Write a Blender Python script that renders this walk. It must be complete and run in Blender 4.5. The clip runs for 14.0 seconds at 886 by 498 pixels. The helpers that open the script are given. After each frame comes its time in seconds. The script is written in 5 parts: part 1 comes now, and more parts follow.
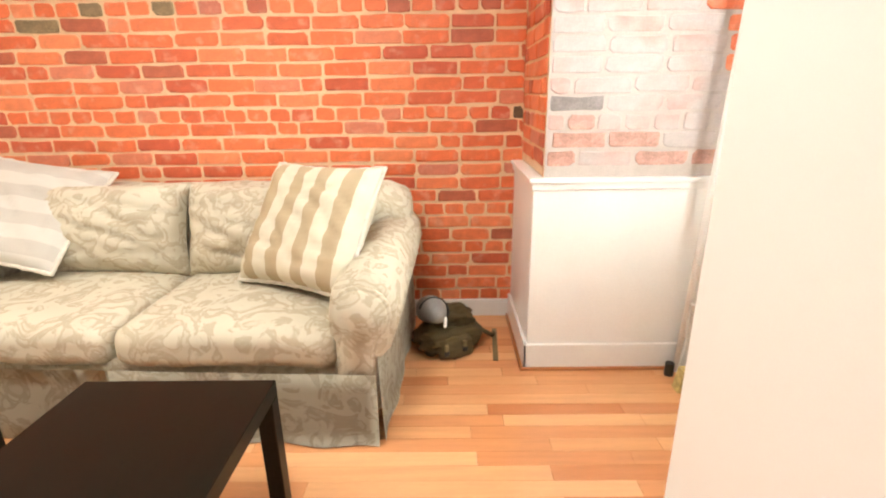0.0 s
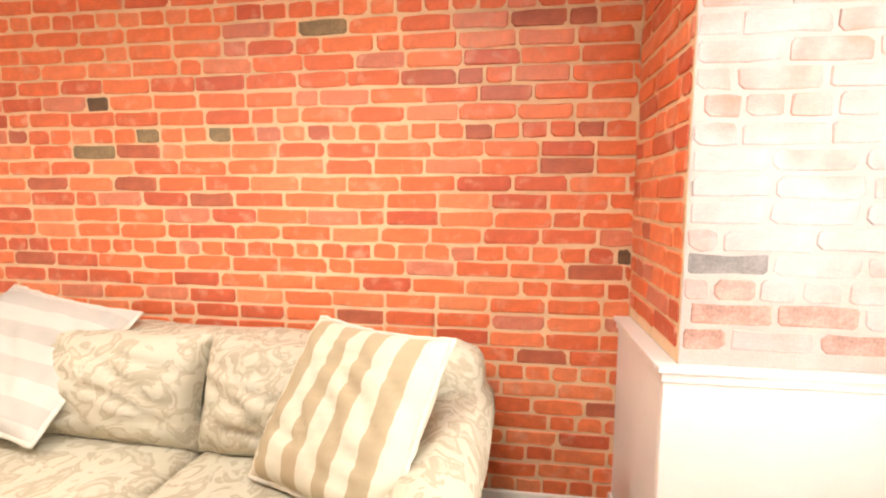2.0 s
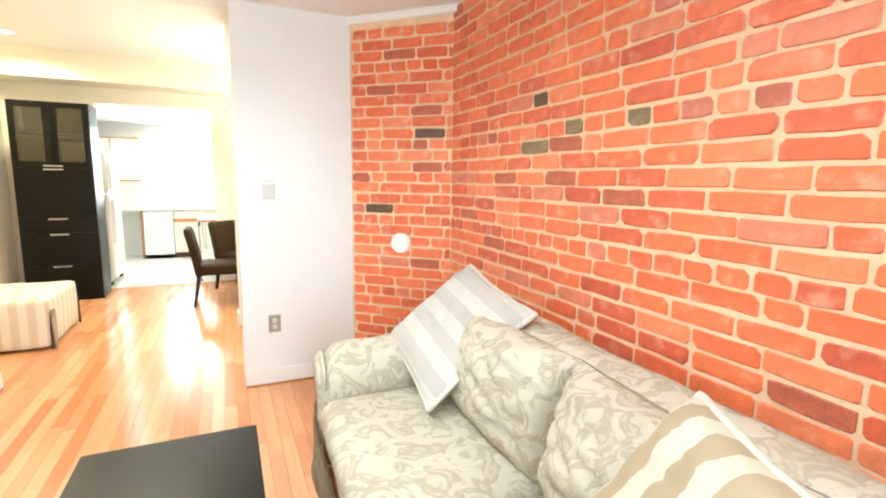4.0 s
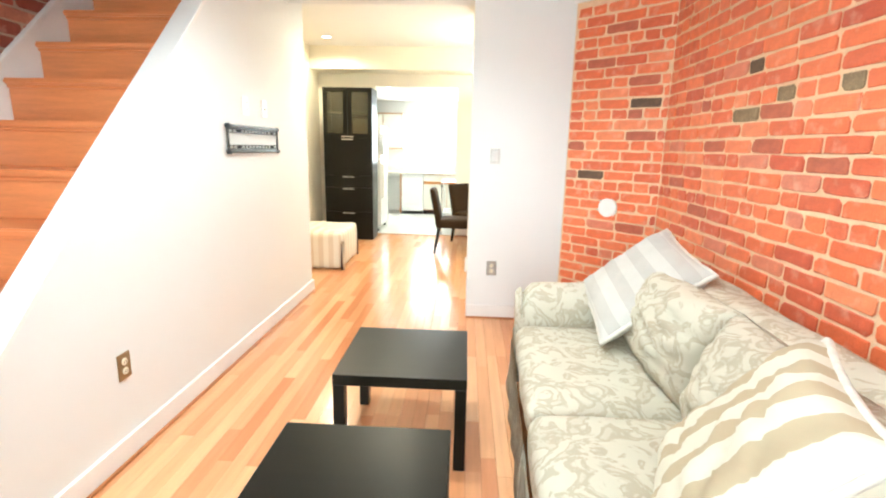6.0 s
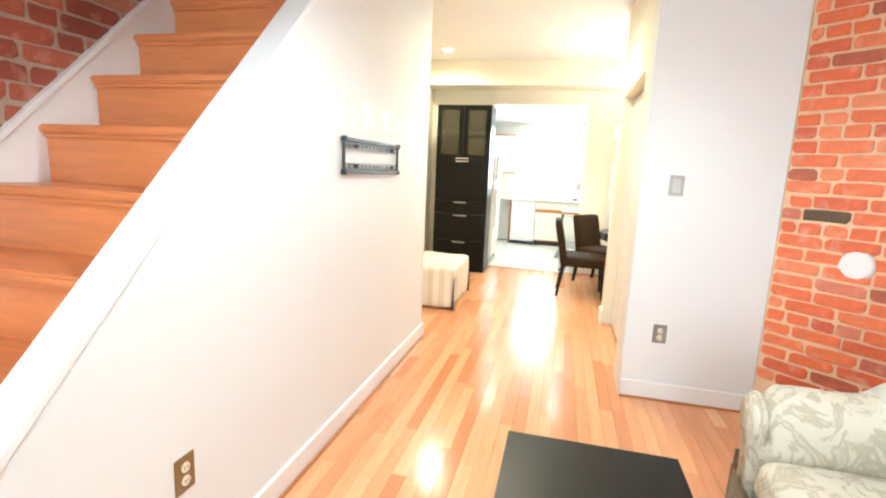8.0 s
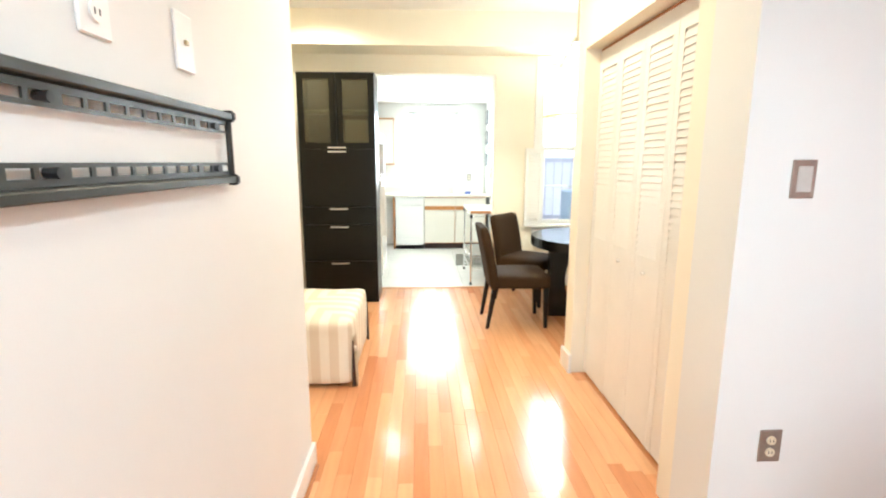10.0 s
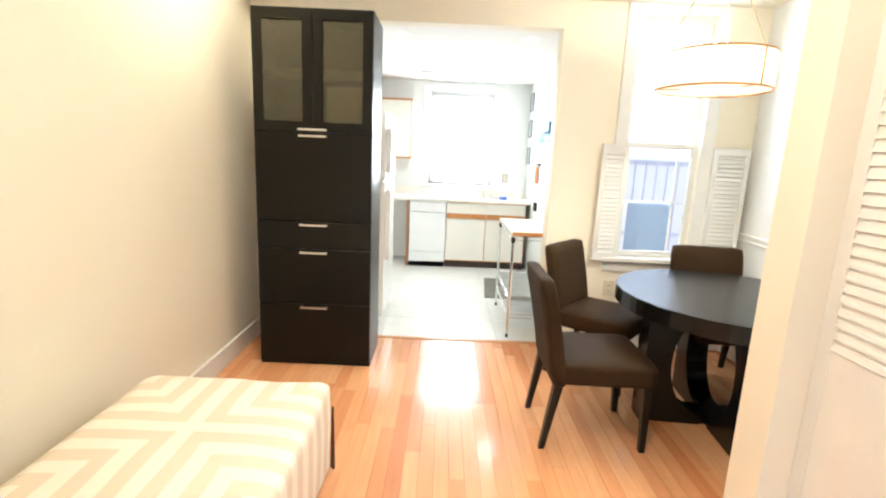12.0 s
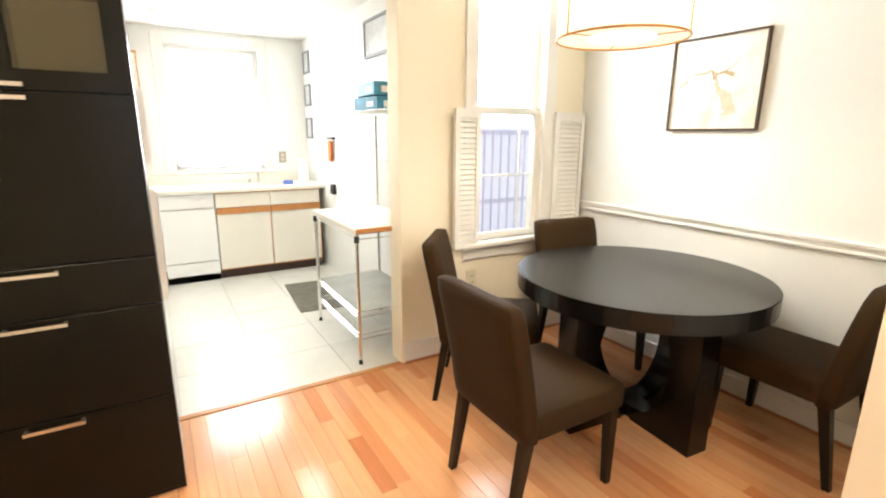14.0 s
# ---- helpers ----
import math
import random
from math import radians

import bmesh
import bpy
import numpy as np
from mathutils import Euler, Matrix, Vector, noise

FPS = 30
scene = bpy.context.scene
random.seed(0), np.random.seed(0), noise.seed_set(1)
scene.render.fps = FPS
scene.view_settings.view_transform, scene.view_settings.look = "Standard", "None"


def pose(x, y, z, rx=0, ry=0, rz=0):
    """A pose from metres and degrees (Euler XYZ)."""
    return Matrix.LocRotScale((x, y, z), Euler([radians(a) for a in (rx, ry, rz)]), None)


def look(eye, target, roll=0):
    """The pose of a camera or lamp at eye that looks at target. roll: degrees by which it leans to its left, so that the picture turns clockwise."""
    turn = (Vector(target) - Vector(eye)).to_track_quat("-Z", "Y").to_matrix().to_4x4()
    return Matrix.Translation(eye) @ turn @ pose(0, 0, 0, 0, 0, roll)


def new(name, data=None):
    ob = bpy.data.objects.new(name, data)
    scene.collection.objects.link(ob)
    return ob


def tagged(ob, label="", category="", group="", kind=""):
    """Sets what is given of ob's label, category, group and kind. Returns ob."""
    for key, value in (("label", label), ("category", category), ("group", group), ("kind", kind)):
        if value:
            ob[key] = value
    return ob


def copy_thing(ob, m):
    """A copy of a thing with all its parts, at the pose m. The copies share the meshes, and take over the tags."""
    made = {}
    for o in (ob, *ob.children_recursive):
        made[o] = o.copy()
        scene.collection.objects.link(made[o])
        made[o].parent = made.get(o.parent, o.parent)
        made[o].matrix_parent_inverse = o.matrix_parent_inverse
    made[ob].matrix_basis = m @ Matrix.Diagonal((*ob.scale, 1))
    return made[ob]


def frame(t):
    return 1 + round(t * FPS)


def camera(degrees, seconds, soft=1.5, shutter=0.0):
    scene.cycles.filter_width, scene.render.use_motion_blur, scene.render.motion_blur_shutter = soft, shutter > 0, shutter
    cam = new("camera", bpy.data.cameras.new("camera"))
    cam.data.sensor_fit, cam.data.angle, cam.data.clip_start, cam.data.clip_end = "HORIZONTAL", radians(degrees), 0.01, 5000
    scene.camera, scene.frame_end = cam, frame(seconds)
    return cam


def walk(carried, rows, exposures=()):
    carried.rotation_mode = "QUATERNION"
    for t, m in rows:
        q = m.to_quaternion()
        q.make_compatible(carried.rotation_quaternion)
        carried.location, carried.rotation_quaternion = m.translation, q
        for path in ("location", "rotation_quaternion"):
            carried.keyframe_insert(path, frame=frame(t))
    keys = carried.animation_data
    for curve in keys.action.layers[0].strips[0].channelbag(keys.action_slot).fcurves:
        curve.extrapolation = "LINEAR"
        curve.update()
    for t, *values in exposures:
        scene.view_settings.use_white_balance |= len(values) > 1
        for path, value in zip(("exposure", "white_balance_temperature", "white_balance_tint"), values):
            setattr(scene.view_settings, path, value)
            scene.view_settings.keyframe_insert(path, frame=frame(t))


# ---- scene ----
# ---- camera and walk ----
cam = camera(85.5, 14.0, soft=2.1)
PATH = [
    (0, (0.078, -0.107, 1.237), (0.057, 1.796, 0.62), -0.8),
    (0.5, (0.072, -0.001, 1.205), (0.281, 1.842, 0.458), -0.1),
    (1, (0.104, 0.151, 1.205), (0.296, 1.981, 0.42), -0.3),
    (1.5, (0.078, 0.314, 1.279), (0.09, 2.26, 0.819), 0.2),
    (2, (-0.008, 0.454, 1.374), (-0.288, 2.423, 1.163), 0.3),
    (2.5, (-0.021, 0.614, 1.419), (-0.874, 2.405, 1.164), 0.4),
    (3, (-0.023, 0.771, 1.464), (-1.386, 2.217, 1.242), 2.6),
    (3.5, (-0.021, 0.966, 1.432), (-1.596, 2.167, 1.159), 0.7),
    (4, (0.017, 1.111, 1.414), (-1.788, 1.926, 1.133), 0.7),
    (4.2, (0.073, 1.169, 1.396), (-1.841, 1.677, 1.113), 2.4),
    (6.3, (0.509, 1.14, 1.397), (-1.445, 1.048, 0.983), 1.2),
    (6.5, (0.496, 1.117, 1.393), (-1.46, 1.028, 0.985), 1.1),
    (7, (0.317, 1.029, 1.389), (-1.626, 0.748, 1.003), 2.1),
    (7.5, (0.004, 0.885, 1.383), (-1.873, 0.333, 0.968), 1.8),
    (7.7, (-0.098, 0.817, 1.38), (-1.986, 0.277, 1.003), 2.2),
    (9.8, (-1.762, 0.22, 1.397), (-3.727, 0.336, 1.045), -0.9),
    (10, (-1.916, 0.176, 1.389), (-3.881, 0.271, 1.034), 0.1),
    (10.5, (-2.388, 0.219, 1.396), (-4.356, 0.226, 1.043), 1.7),
    (11, (-2.851, 0.223, 1.392), (-4.813, 0.375, 1.037), 1.3),
    (11.5, (-3.24, 0.241, 1.388), (-5.199, 0.362, 1.001), 1.9),
    (12, (-3.629, 0.204, 1.408), (-5.591, 0.21, 1.025), 2.5),
    (12.5, (-3.989, 0.108, 1.396), (-5.931, 0.379, 1.003), 2.0),
    (13, (-4.3, 0.098, 1.392), (-6.211, 0.535, 0.994), 2.8),
    (13.5, (-4.531, 0.019, 1.401), (-6.406, 0.578, 0.987), 1.5),
    (14, (-4.673, -0.217, 1.388), (-6.343, 0.783, 0.925), 0.4),
]
walk(cam, [(t, look(eye, target, roll)) for t, eye, target, roll in PATH],
     exposures=[(0, 0.86, 7250, 9), (1.0, 1.0, 7150, 8), (1.5, 1.06, 7200, 10), (2.0, 1.02, 7350, 12), (2.5, 0.98, 7150, 8), (3.0, 1.06, 6200, 1), (3.5, 1.03, 5950, -1), (4.2, 1.0, 5900, -1), (6.5, 1.0, 5850, -2), (7.5, 0.96, 5800, -1), (10.0, 0.82, 5700, 1), (12.0, 0.68, 5700, 6), (12.5, 0.65, 5950, 8), (13.0, 0.64, 6200, 9), (14.0, 0.61, 6300, 9)])

# ---- world and light ----
world = bpy.data.worlds.new("sky")
scene.world = world
world.use_nodes = True
wn = world.node_tree.nodes
sky = wn.new("ShaderNodeTexSky")
sky.sky_type, sky.sun_disc = "NISHITA", False
sky.sun_elevation, sky.sun_rotation = radians(40), radians(120)
wn["Background"].inputs["Strength"].default_value = 0.15
world.node_tree.links.new(sky.outputs["Color"], wn["Background"].inputs["Color"])


def area(name, m, sx, sy, watts, colour):
    lamp = bpy.data.lights.new(name, "AREA")
    lamp.shape, lamp.size, lamp.size_y, lamp.energy, lamp.color = "RECTANGLE", sx, sy, watts, colour
    ob = new(name, lamp)
    ob.matrix_world = m
    return ob


def spot(name, x, y, z, watts, colour, cone=150):
    lamp = bpy.data.lights.new(name, "SPOT")
    lamp.energy, lamp.color, lamp.spot_size, lamp.spot_blend, lamp.shadow_soft_size = watts, colour, radians(cone), 0.6, 0.06
    ob = new(name, lamp)
    ob.location = (x, y, z)
    return ob


DAY, WARM, NEUTRAL, COOL = (0.90, 0.96, 1.0), (1.0, 0.82, 0.58), (1.0, 0.92, 0.80), (0.94, 0.97, 1.0)
area("daylight_living_window", look((1.62, 1.2, 1.45), (-1, 1.2, 1.2)), 0.65, 1.45, 22, DAY)
# Added fill by the entrance; the front wall behind it is solid.
area("entry_fill", look((1.36, -0.30, 1.1), (-1, 0.2, 1.0)), 0.9, 2.0, 42, DAY)
area("daylight_dining_window", look((-7.34, 1.765, 1.97), (-5, 1.6, 1.0)), 0.5, 0.8, 20, DAY)
area("daylight_kitchen_window", look((-10.28, 0.4, 1.6), (-8, 0.4, 1.2)), 0.8, 1.15, 34, (1.0, 0.98, 0.95))
spot("downlight_or_fill", -6.2, -0.76, 2.775, 64, WARM, 166)
# Unseen hall lamp, added to brighten the closet side.
spot("downlight_or_fill", -4.5, 0.40, 2.775, 76, WARM, 157)
spot("pendant_bulb", -6.13, 1.51, 1.770, 32, (1.0, 0.86, 0.66), 165)
bulb = bpy.data.lights.new("pendant_inner_bulb", "POINT")
bulb.energy, bulb.color, bulb.shadow_soft_size = 18, (1.0, 0.88, 0.70), 0.05
new("pendant_inner_bulb", bulb).location = (-6.13, 1.51, 1.87)
# Three unseen living room lamps, added to light the sofa and brick.
spot("downlight_or_fill", -1.75, 0.85, 2.475, 58, COOL, 164)
spot("downlight_or_fill", -0.20, 1.25, 2.475, 21, COOL, 168)
spot("downlight_or_fill", -0.45, 0.50, 2.475, 52, COOL, 160)
for x, y in ((-9.14, 0.87), (-9.04, -0.43), (-7.75, 0.85), (-7.75, -0.2)):
    spot("downlight_or_fill", x, y, 2.335, 15, NEUTRAL)

# ---- materials ----


def mat(name, base, rough=0.5, metal=0.0, var=0.06, scale=3.0, fine=60.0, bump=0.1, dist=0.002, spec=0.5, rand=0.0, stretch=(1, 1, 1), island=False):
    m = bpy.data.materials.new(name)
    m.use_nodes = True
    nt = m.node_tree
    n, l = nt.nodes, nt.links
    b = n["Principled BSDF"]
    b.inputs["Roughness"].default_value, b.inputs["Metallic"].default_value = rough, metal
    b.inputs["Specular IOR Level"].default_value = spec
    tc, mp = n.new("ShaderNodeTexCoord"), n.new("ShaderNodeMapping")
    mp.inputs["Scale"].default_value = stretch
    l.new(tc.outputs["Object"], mp.inputs["Vector"])
    n1, n2 = n.new("ShaderNodeTexNoise"), n.new("ShaderNodeTexNoise")
    n1.inputs["Scale"].default_value, n2.inputs["Scale"].default_value = scale, fine
    n1.inputs["Detail"].default_value = 5
    l.new(mp.outputs["Vector"], n1.inputs["Vector"]), l.new(mp.outputs["Vector"], n2.inputs["Vector"])
    add = n.new("ShaderNodeMath")
    add.operation = "MULTIPLY_ADD"
    add.inputs[1].default_value = 0.5
    l.new(n2.outputs["Fac"], add.inputs[0]), l.new(n1.outputs["Fac"], add.inputs[2])
    rmp = n.new("ShaderNodeMapRange")
    rmp.inputs["From Min"].default_value, rmp.inputs["From Max"].default_value = 0.4, 1.1
    rmp.inputs["To Min"].default_value, rmp.inputs["To Max"].default_value = 1 - 2 * var, 1 + var
    l.new(add.outputs[0], rmp.inputs["Value"])
    hsv = n.new("ShaderNodeHueSaturation")
    hsv.inputs["Color"].default_value = (*base, 1)
    l.new(rmp.outputs["Result"], hsv.inputs["Value"])
    if rand or island:
        src = n.new("ShaderNodeNewGeometry").outputs["Random Per Island"] if island else n.new("ShaderNodeObjectInfo").outputs["Random"]
        r2 = n.new("ShaderNodeMapRange")
        r2.inputs["To Min"].default_value, r2.inputs["To Max"].default_value = 1 - rand, 1 + rand
        l.new(src, r2.inputs["Value"])
        mul = n.new("ShaderNodeMath")
        mul.operation = "MULTIPLY"
        l.new(rmp.outputs["Result"], mul.inputs[0]), l.new(r2.outputs["Result"], mul.inputs[1])
        l.new(mul.outputs[0], hsv.inputs["Value"])
    l.new(hsv.outputs["Color"], b.inputs["Base Color"])
    if bump:
        bp = n.new("ShaderNodeBump")
        bp.inputs["Strength"].default_value, bp.inputs["Distance"].default_value = bump, dist
        l.new(add.outputs[0], bp.inputs["Height"]), l.new(bp.outputs["Normal"], b.inputs["Normal"])
    return m


def tinted(m, stops, source="object", detail=0.0):
    """Replaces the base colour by a ramp over each piece's random number."""
    n, l = m.node_tree.nodes, m.node_tree.links
    hsv = next(x for x in n if x.type == "HUE_SAT")
    ramp = n.new("ShaderNodeValToRGB")
    ramp.color_ramp.interpolation = "LINEAR"
    while len(ramp.color_ramp.elements) < len(stops):
        ramp.color_ramp.elements.new(0.5)
    for e, (p, c) in zip(ramp.color_ramp.elements, stops):
        e.position, e.color = p, (*c, 1)
    src = n.new("ShaderNodeObjectInfo").outputs["Random"] if source == "object" else n.new("ShaderNodeNewGeometry").outputs["Random Per Island"]
    l.new(src, ramp.inputs["Fac"])
    l.new(ramp.outputs["Color"], hsv.inputs["Color"])
    if detail:
        tc, nz, rg, mx = n.new("ShaderNodeNewGeometry"), n.new("ShaderNodeTexNoise"), n.new("ShaderNodeMapRange"), n.new("ShaderNodeMix")
        mx.data_type = "RGBA"
        nz.inputs["Scale"].default_value, nz.inputs["Detail"].default_value = 13, 8
        rg.inputs["From Min"].default_value, rg.inputs["From Max"].default_value, rg.inputs["To Max"].default_value = 0.55, 0.72, detail
        l.new(tc.outputs["Position"], nz.inputs["Vector"]), l.new(nz.outputs["Fac"], rg.inputs["Value"])
        l.new(rg.outputs["Result"], mx.inputs["Factor"]), l.new(ramp.outputs["Color"], mx.inputs["A"])
        mx.inputs["B"].default_value = (0.82, 0.50, 0.36, 1)
        l.new(mx.outputs["Result"], hsv.inputs["Color"])
    return m


WALL = mat("warm_white_wall_paint", (0.735, 0.74, 0.715), 0.6, var=0.02, scale=1.5, fine=300, bump=0.08, dist=0.0006)
CREAM = mat("cream_wall_paint", (0.82, 0.76, 0.62), 0.6, var=0.02, scale=1.5, fine=300, bump=0.08, dist=0.0006)
KITCHEN = mat("kitchen_white_paint", (0.82, 0.83, 0.80), 0.5, var=0.02, scale=1.5, fine=300, bump=0.05, dist=0.0006)
CEIL = mat("ceiling_white", (0.82, 0.80, 0.76), 0.8, var=0.02, scale=1.0, fine=200, bump=0.05, dist=0.0006)
TRIM = mat("white_gloss_trim", (0.78, 0.765, 0.73), 0.3, var=0.03, scale=5, fine=90, bump=0.05)
BRICKS = [(0.0, (0.54, 0.100, 0.048)), (0.12, (0.65, 0.135, 0.056)), (0.35, (0.73, 0.160, 0.058)), (0.65, (0.78, 0.195, 0.075)), (0.90, (0.80, 0.255, 0.115)), (0.97, (0.62, 0.20, 0.125)), (1.0, (0.46, 0.115, 0.062))]
BRICK = tinted(mat("red_brick", (0.5, 0.1, 0.05), 0.42, var=0.14, scale=22, fine=140, bump=0.5, dist=0.004), BRICKS, detail=0.45)
BRICK_J = tinted(mat("red_brick_far", (0.5, 0.1, 0.05), 0.42, var=0.14, scale=22, fine=140, bump=0.5, dist=0.004), BRICKS, "island", 0.45)
MORTAR = mat("sandy_mortar", (0.79, 0.56, 0.35), 0.85, var=0.10, scale=14, fine=200, bump=0.6, dist=0.004)
# Stair wall: its own greyer mortar, with stairwell shade mixed into both colours.
STAIR_SHADE_BRICKS = [(0.0, (0.22, 0.050, 0.030)), (0.4, (0.34, 0.075, 0.042)), (0.8, (0.44, 0.115, 0.062)), (0.94, (0.50, 0.17, 0.10)), (1.0, (0.12, 0.075, 0.055))]
BRICK_SHADED = tinted(mat("brick_in_stair_shade", (0.3, 0.07, 0.04), 0.6, var=0.18, scale=22, fine=140, bump=0.6, dist=0.005), STAIR_SHADE_BRICKS, detail=0.4)
BRICK_SHADED_J = tinted(mat("brick_in_stair_shade_far", (0.3, 0.07, 0.04), 0.6, var=0.18, scale=22, fine=140, bump=0.6, dist=0.005), STAIR_SHADE_BRICKS, "island", 0.4)
MORTAR_SHADED = mat("grey_brown_mortar", (0.46, 0.34, 0.25), 0.9, var=0.15, scale=14, fine=200, bump=0.7, dist=0.005)
MORTAR_PALE = mat("limewashed_mortar", (0.51, 0.445, 0.405), 0.8, var=0.10, scale=10, fine=200, bump=0.6, dist=0.004)
FLOORS = [(0.0, (0.56, 0.21, 0.085)), (0.12, (0.65, 0.285, 0.125)), (0.5, (0.72, 0.355, 0.165)), (0.9, (0.77, 0.42, 0.21)), (1.0, (0.60, 0.23, 0.095))]
OAK = tinted(mat("oak_floor", (0.6, 0.3, 0.12), 0.17, var=0.08, scale=2.5, fine=26, bump=0.06, dist=0.001, stretch=(1.2, 14, 1)), FLOORS)
OAK_J = tinted(mat("oak_floor_far", (0.6, 0.3, 0.12), 0.17, var=0.08, scale=2.5, fine=26, bump=0.06, dist=0.001, stretch=(1.2, 14, 1)), FLOORS, "island")
OAKGAP = mat("dark_floor_gap", (0.42, 0.20, 0.09), 0.6)
STAIR = mat("orange_pine_stair", (0.66, 0.235, 0.085), 0.28, var=0.12, scale=3, fine=30, bump=0.08, dist=0.001, stretch=(14, 1.2, 14))
BLACK = mat("black_brown_veneer", (0.0060, 0.0056, 0.0030), 0.33, spec=0.20, var=0.15, scale=3, fine=60, bump=0.08, dist=0.0008, stretch=(10, 1, 1))
TABLEBLACK = mat("black_stained_wood", (0.0045, 0.0047, 0.0043), 0.24, spec=0.34, var=0.2, scale=4, fine=50, bump=0.1, dist=0.0008, stretch=(1, 8, 1))
LEATHER = mat("brown_woven_upholstery", (0.034, 0.018, 0.0065), 0.7, spec=0.12, var=0.1, scale=6, fine=500, bump=0.3, dist=0.001)
STEEL = mat("brushed_steel", (0.72, 0.70, 0.66), 0.3, 1.0, var=0.05, scale=8, fine=120, bump=0.05)
CHROME = mat("chrome_wire", (0.80, 0.80, 0.78), 0.18, 1.0, var=0.03)
WHITEAPP = mat("white_appliance_enamel", (0.84, 0.84, 0.82), 0.22, var=0.02)
LAMINATE = mat("almond_laminate", (0.82, 0.79, 0.70), 0.35, var=0.02)
OAKTRIM = mat("oak_trim", (0.55, 0.24, 0.07), 0.4, var=0.15, scale=6, fine=60)
DARKKICK = mat("dark_toe_kick", (0.05, 0.025, 0.018), 0.6)
TILE = mat("white_vinyl_tile", (0.76, 0.76, 0.71), 0.25, var=0.05, scale=5, fine=60, bump=0.05, rand=0.03)
GROUT = mat("grey_grout", (0.58, 0.57, 0.53), 0.8)


def part(name, bm, material, parent=None, label="", smooth=False, bevel=0.0, seg=1):
    if bevel:
        bmesh.ops.bevel(bm, geom=bm.edges[:], offset=bevel, segments=seg, affect="EDGES", clamp_overlap=True)
    if smooth:
        for f in bm.faces:
            f.smooth = True
    me = bpy.data.meshes.new(name)
    bm.to_mesh(me)
    bm.free()
    me.materials.append(material)
    ob = new(name, me)
    if parent:
        ob.parent = parent
    if label:
        ob["label"] = label
    return ob


def box(x0, x1, y0, y1, z0, z1, bm=None):
    bm = bm or bmesh.new()
    v = [bm.verts.new((x, y, z)) for z in (z0, z1) for x, y in ((x0, y0), (x1, y0), (x1, y1), (x0, y1))]
    for q in ((3, 2, 1, 0), (4, 5, 6, 7), (0, 1, 5, 4), (1, 2, 6, 5), (2, 3, 7, 6), (3, 0, 4, 7)):
        bm.faces.new([v[i] for i in q])
    return bm


def prism(outline, a, b, axis="z", bm=None):
    """A closed outline of (u, v) drawn out from a to b along an axis."""
    bm = bm or bmesh.new()

    def p(u, v, w):
        return {"z": (u, v, w), "y": (u, w, v), "x": (w, u, v)}[axis]
    lo, hi = [bm.verts.new(p(u, v, a)) for u, v in outline], [bm.verts.new(p(u, v, b)) for u, v in outline]
    n = len(outline)
    bm.faces.new(lo), bm.faces.new(hi)
    for i in range(n):
        bm.faces.new((lo[i], lo[(i + 1) % n], hi[(i + 1) % n], hi[i]))
    bmesh.ops.recalc_face_normals(bm, faces=bm.faces[:])
    return bm


def tube(p, q, r, r2=None, seg=10, bm=None):
    bm = bm or bmesh.new()
    p, q = Vector(p), Vector(q)
    m = Matrix.Translation((p + q) / 2) @ (q - p).to_track_quat("Z", "Y").to_matrix().to_4x4()
    bmesh.ops.create_cone(bm, cap_ends=True, segments=seg, radius1=r, radius2=r if r2 is None else r2, depth=(q - p).length, matrix=m)
    return bm


def thing(name, label, category, group="", at=(0, 0, 0), turn=0):
    ob = new(name)
    ob.empty_display_size = 0.1
    ob.matrix_basis = pose(*at, 0, 0, turn)
    return tagged(ob, label, category, group)


def structure(name, bm, material, label, category, bevel=0.0):
    return tagged(part(name, bm, material, bevel=bevel), label, category, kind="structure")


# ---- structure ----
LIV, DIN = 2.50, 2.80
floor = structure("floor", box(-7.16, 1.5, -1.3, 2.7, -0.06, -0.012), OAKGAP, "honey-coloured narrow oak strip floor, glossy varnish", "floor")
kitchen_floor = structure("kitchen_floor", box(-10.3, -7.16, -1.3, 1.4, -0.06, -0.006), GROUT, "large pale square vinyl tiles in the kitchen", "floor")
wall_north = structure("wall_north", box(-3.6, 1.6, 2.468, 2.7, 0, LIV), MORTAR, "exposed red brick wall with sandy mortar behind the sofa", "wall")
wall_brick_angle = structure("wall_brick_angle", prism([(-3.36, 1.93), (-2.86, 2.468), (-3.58, 2.468), (-3.58, 1.93)], 0, 2.455), MORTAR, "angled exposed red brick corner wall", "wall")
wall_pier = structure("wall_pier", box(-3.60, -3.369, 1.175, 1.927, 0, DIN), WALL, "plain white plaster wall beside the brick", "wall")
structure("wall_closet_back", box(-4.92, -3.6, 2.3, 2.4, 0, DIN), WALL, "plain closet back wall", "wall")
structure("wall_closet_jamb", box(-3.70, -3.60, 1.175, 1.33, 0, DIN), CREAM, "cream plaster jamb beside the closet doors", "wall")
structure("wall_closet_end", box(-5.04, -4.90, 1.175, 2.4, 0, DIN), CREAM, "cream plaster end wall of the closet", "wall")
structure("wall_closet_header", box(-4.90, -3.70, 1.175, 1.33, 2.06, DIN), CREAM, "cream plaster above the closet doors", "wall")
structure("wall_dining_north", box(-7.3, -5.04, 2.40, 2.55, 0, DIN), WALL, "off-white dining room wall with a chair rail", "wall")
bm = box(-7.28, -7.16, 0.99, 1.50, 0, DIN)
box(-7.28, -7.16, 2.03, 2.40, 0, DIN, bm), box(-7.28, -7.16, 1.50, 2.03, 0, 0.72, bm), box(-7.28, -7.16, 1.50, 2.03, 2.42, DIN, bm)
box(-7.28, -7.16, -0.30, 0.99, 2.30, DIN, bm), box(-7.28, -7.16, -1.3, -0.30, 0, DIN, bm)
wall_west = structure("wall_west", bm, CREAM, "cream wall with a window and a wide opening to the kitchen", "wall")
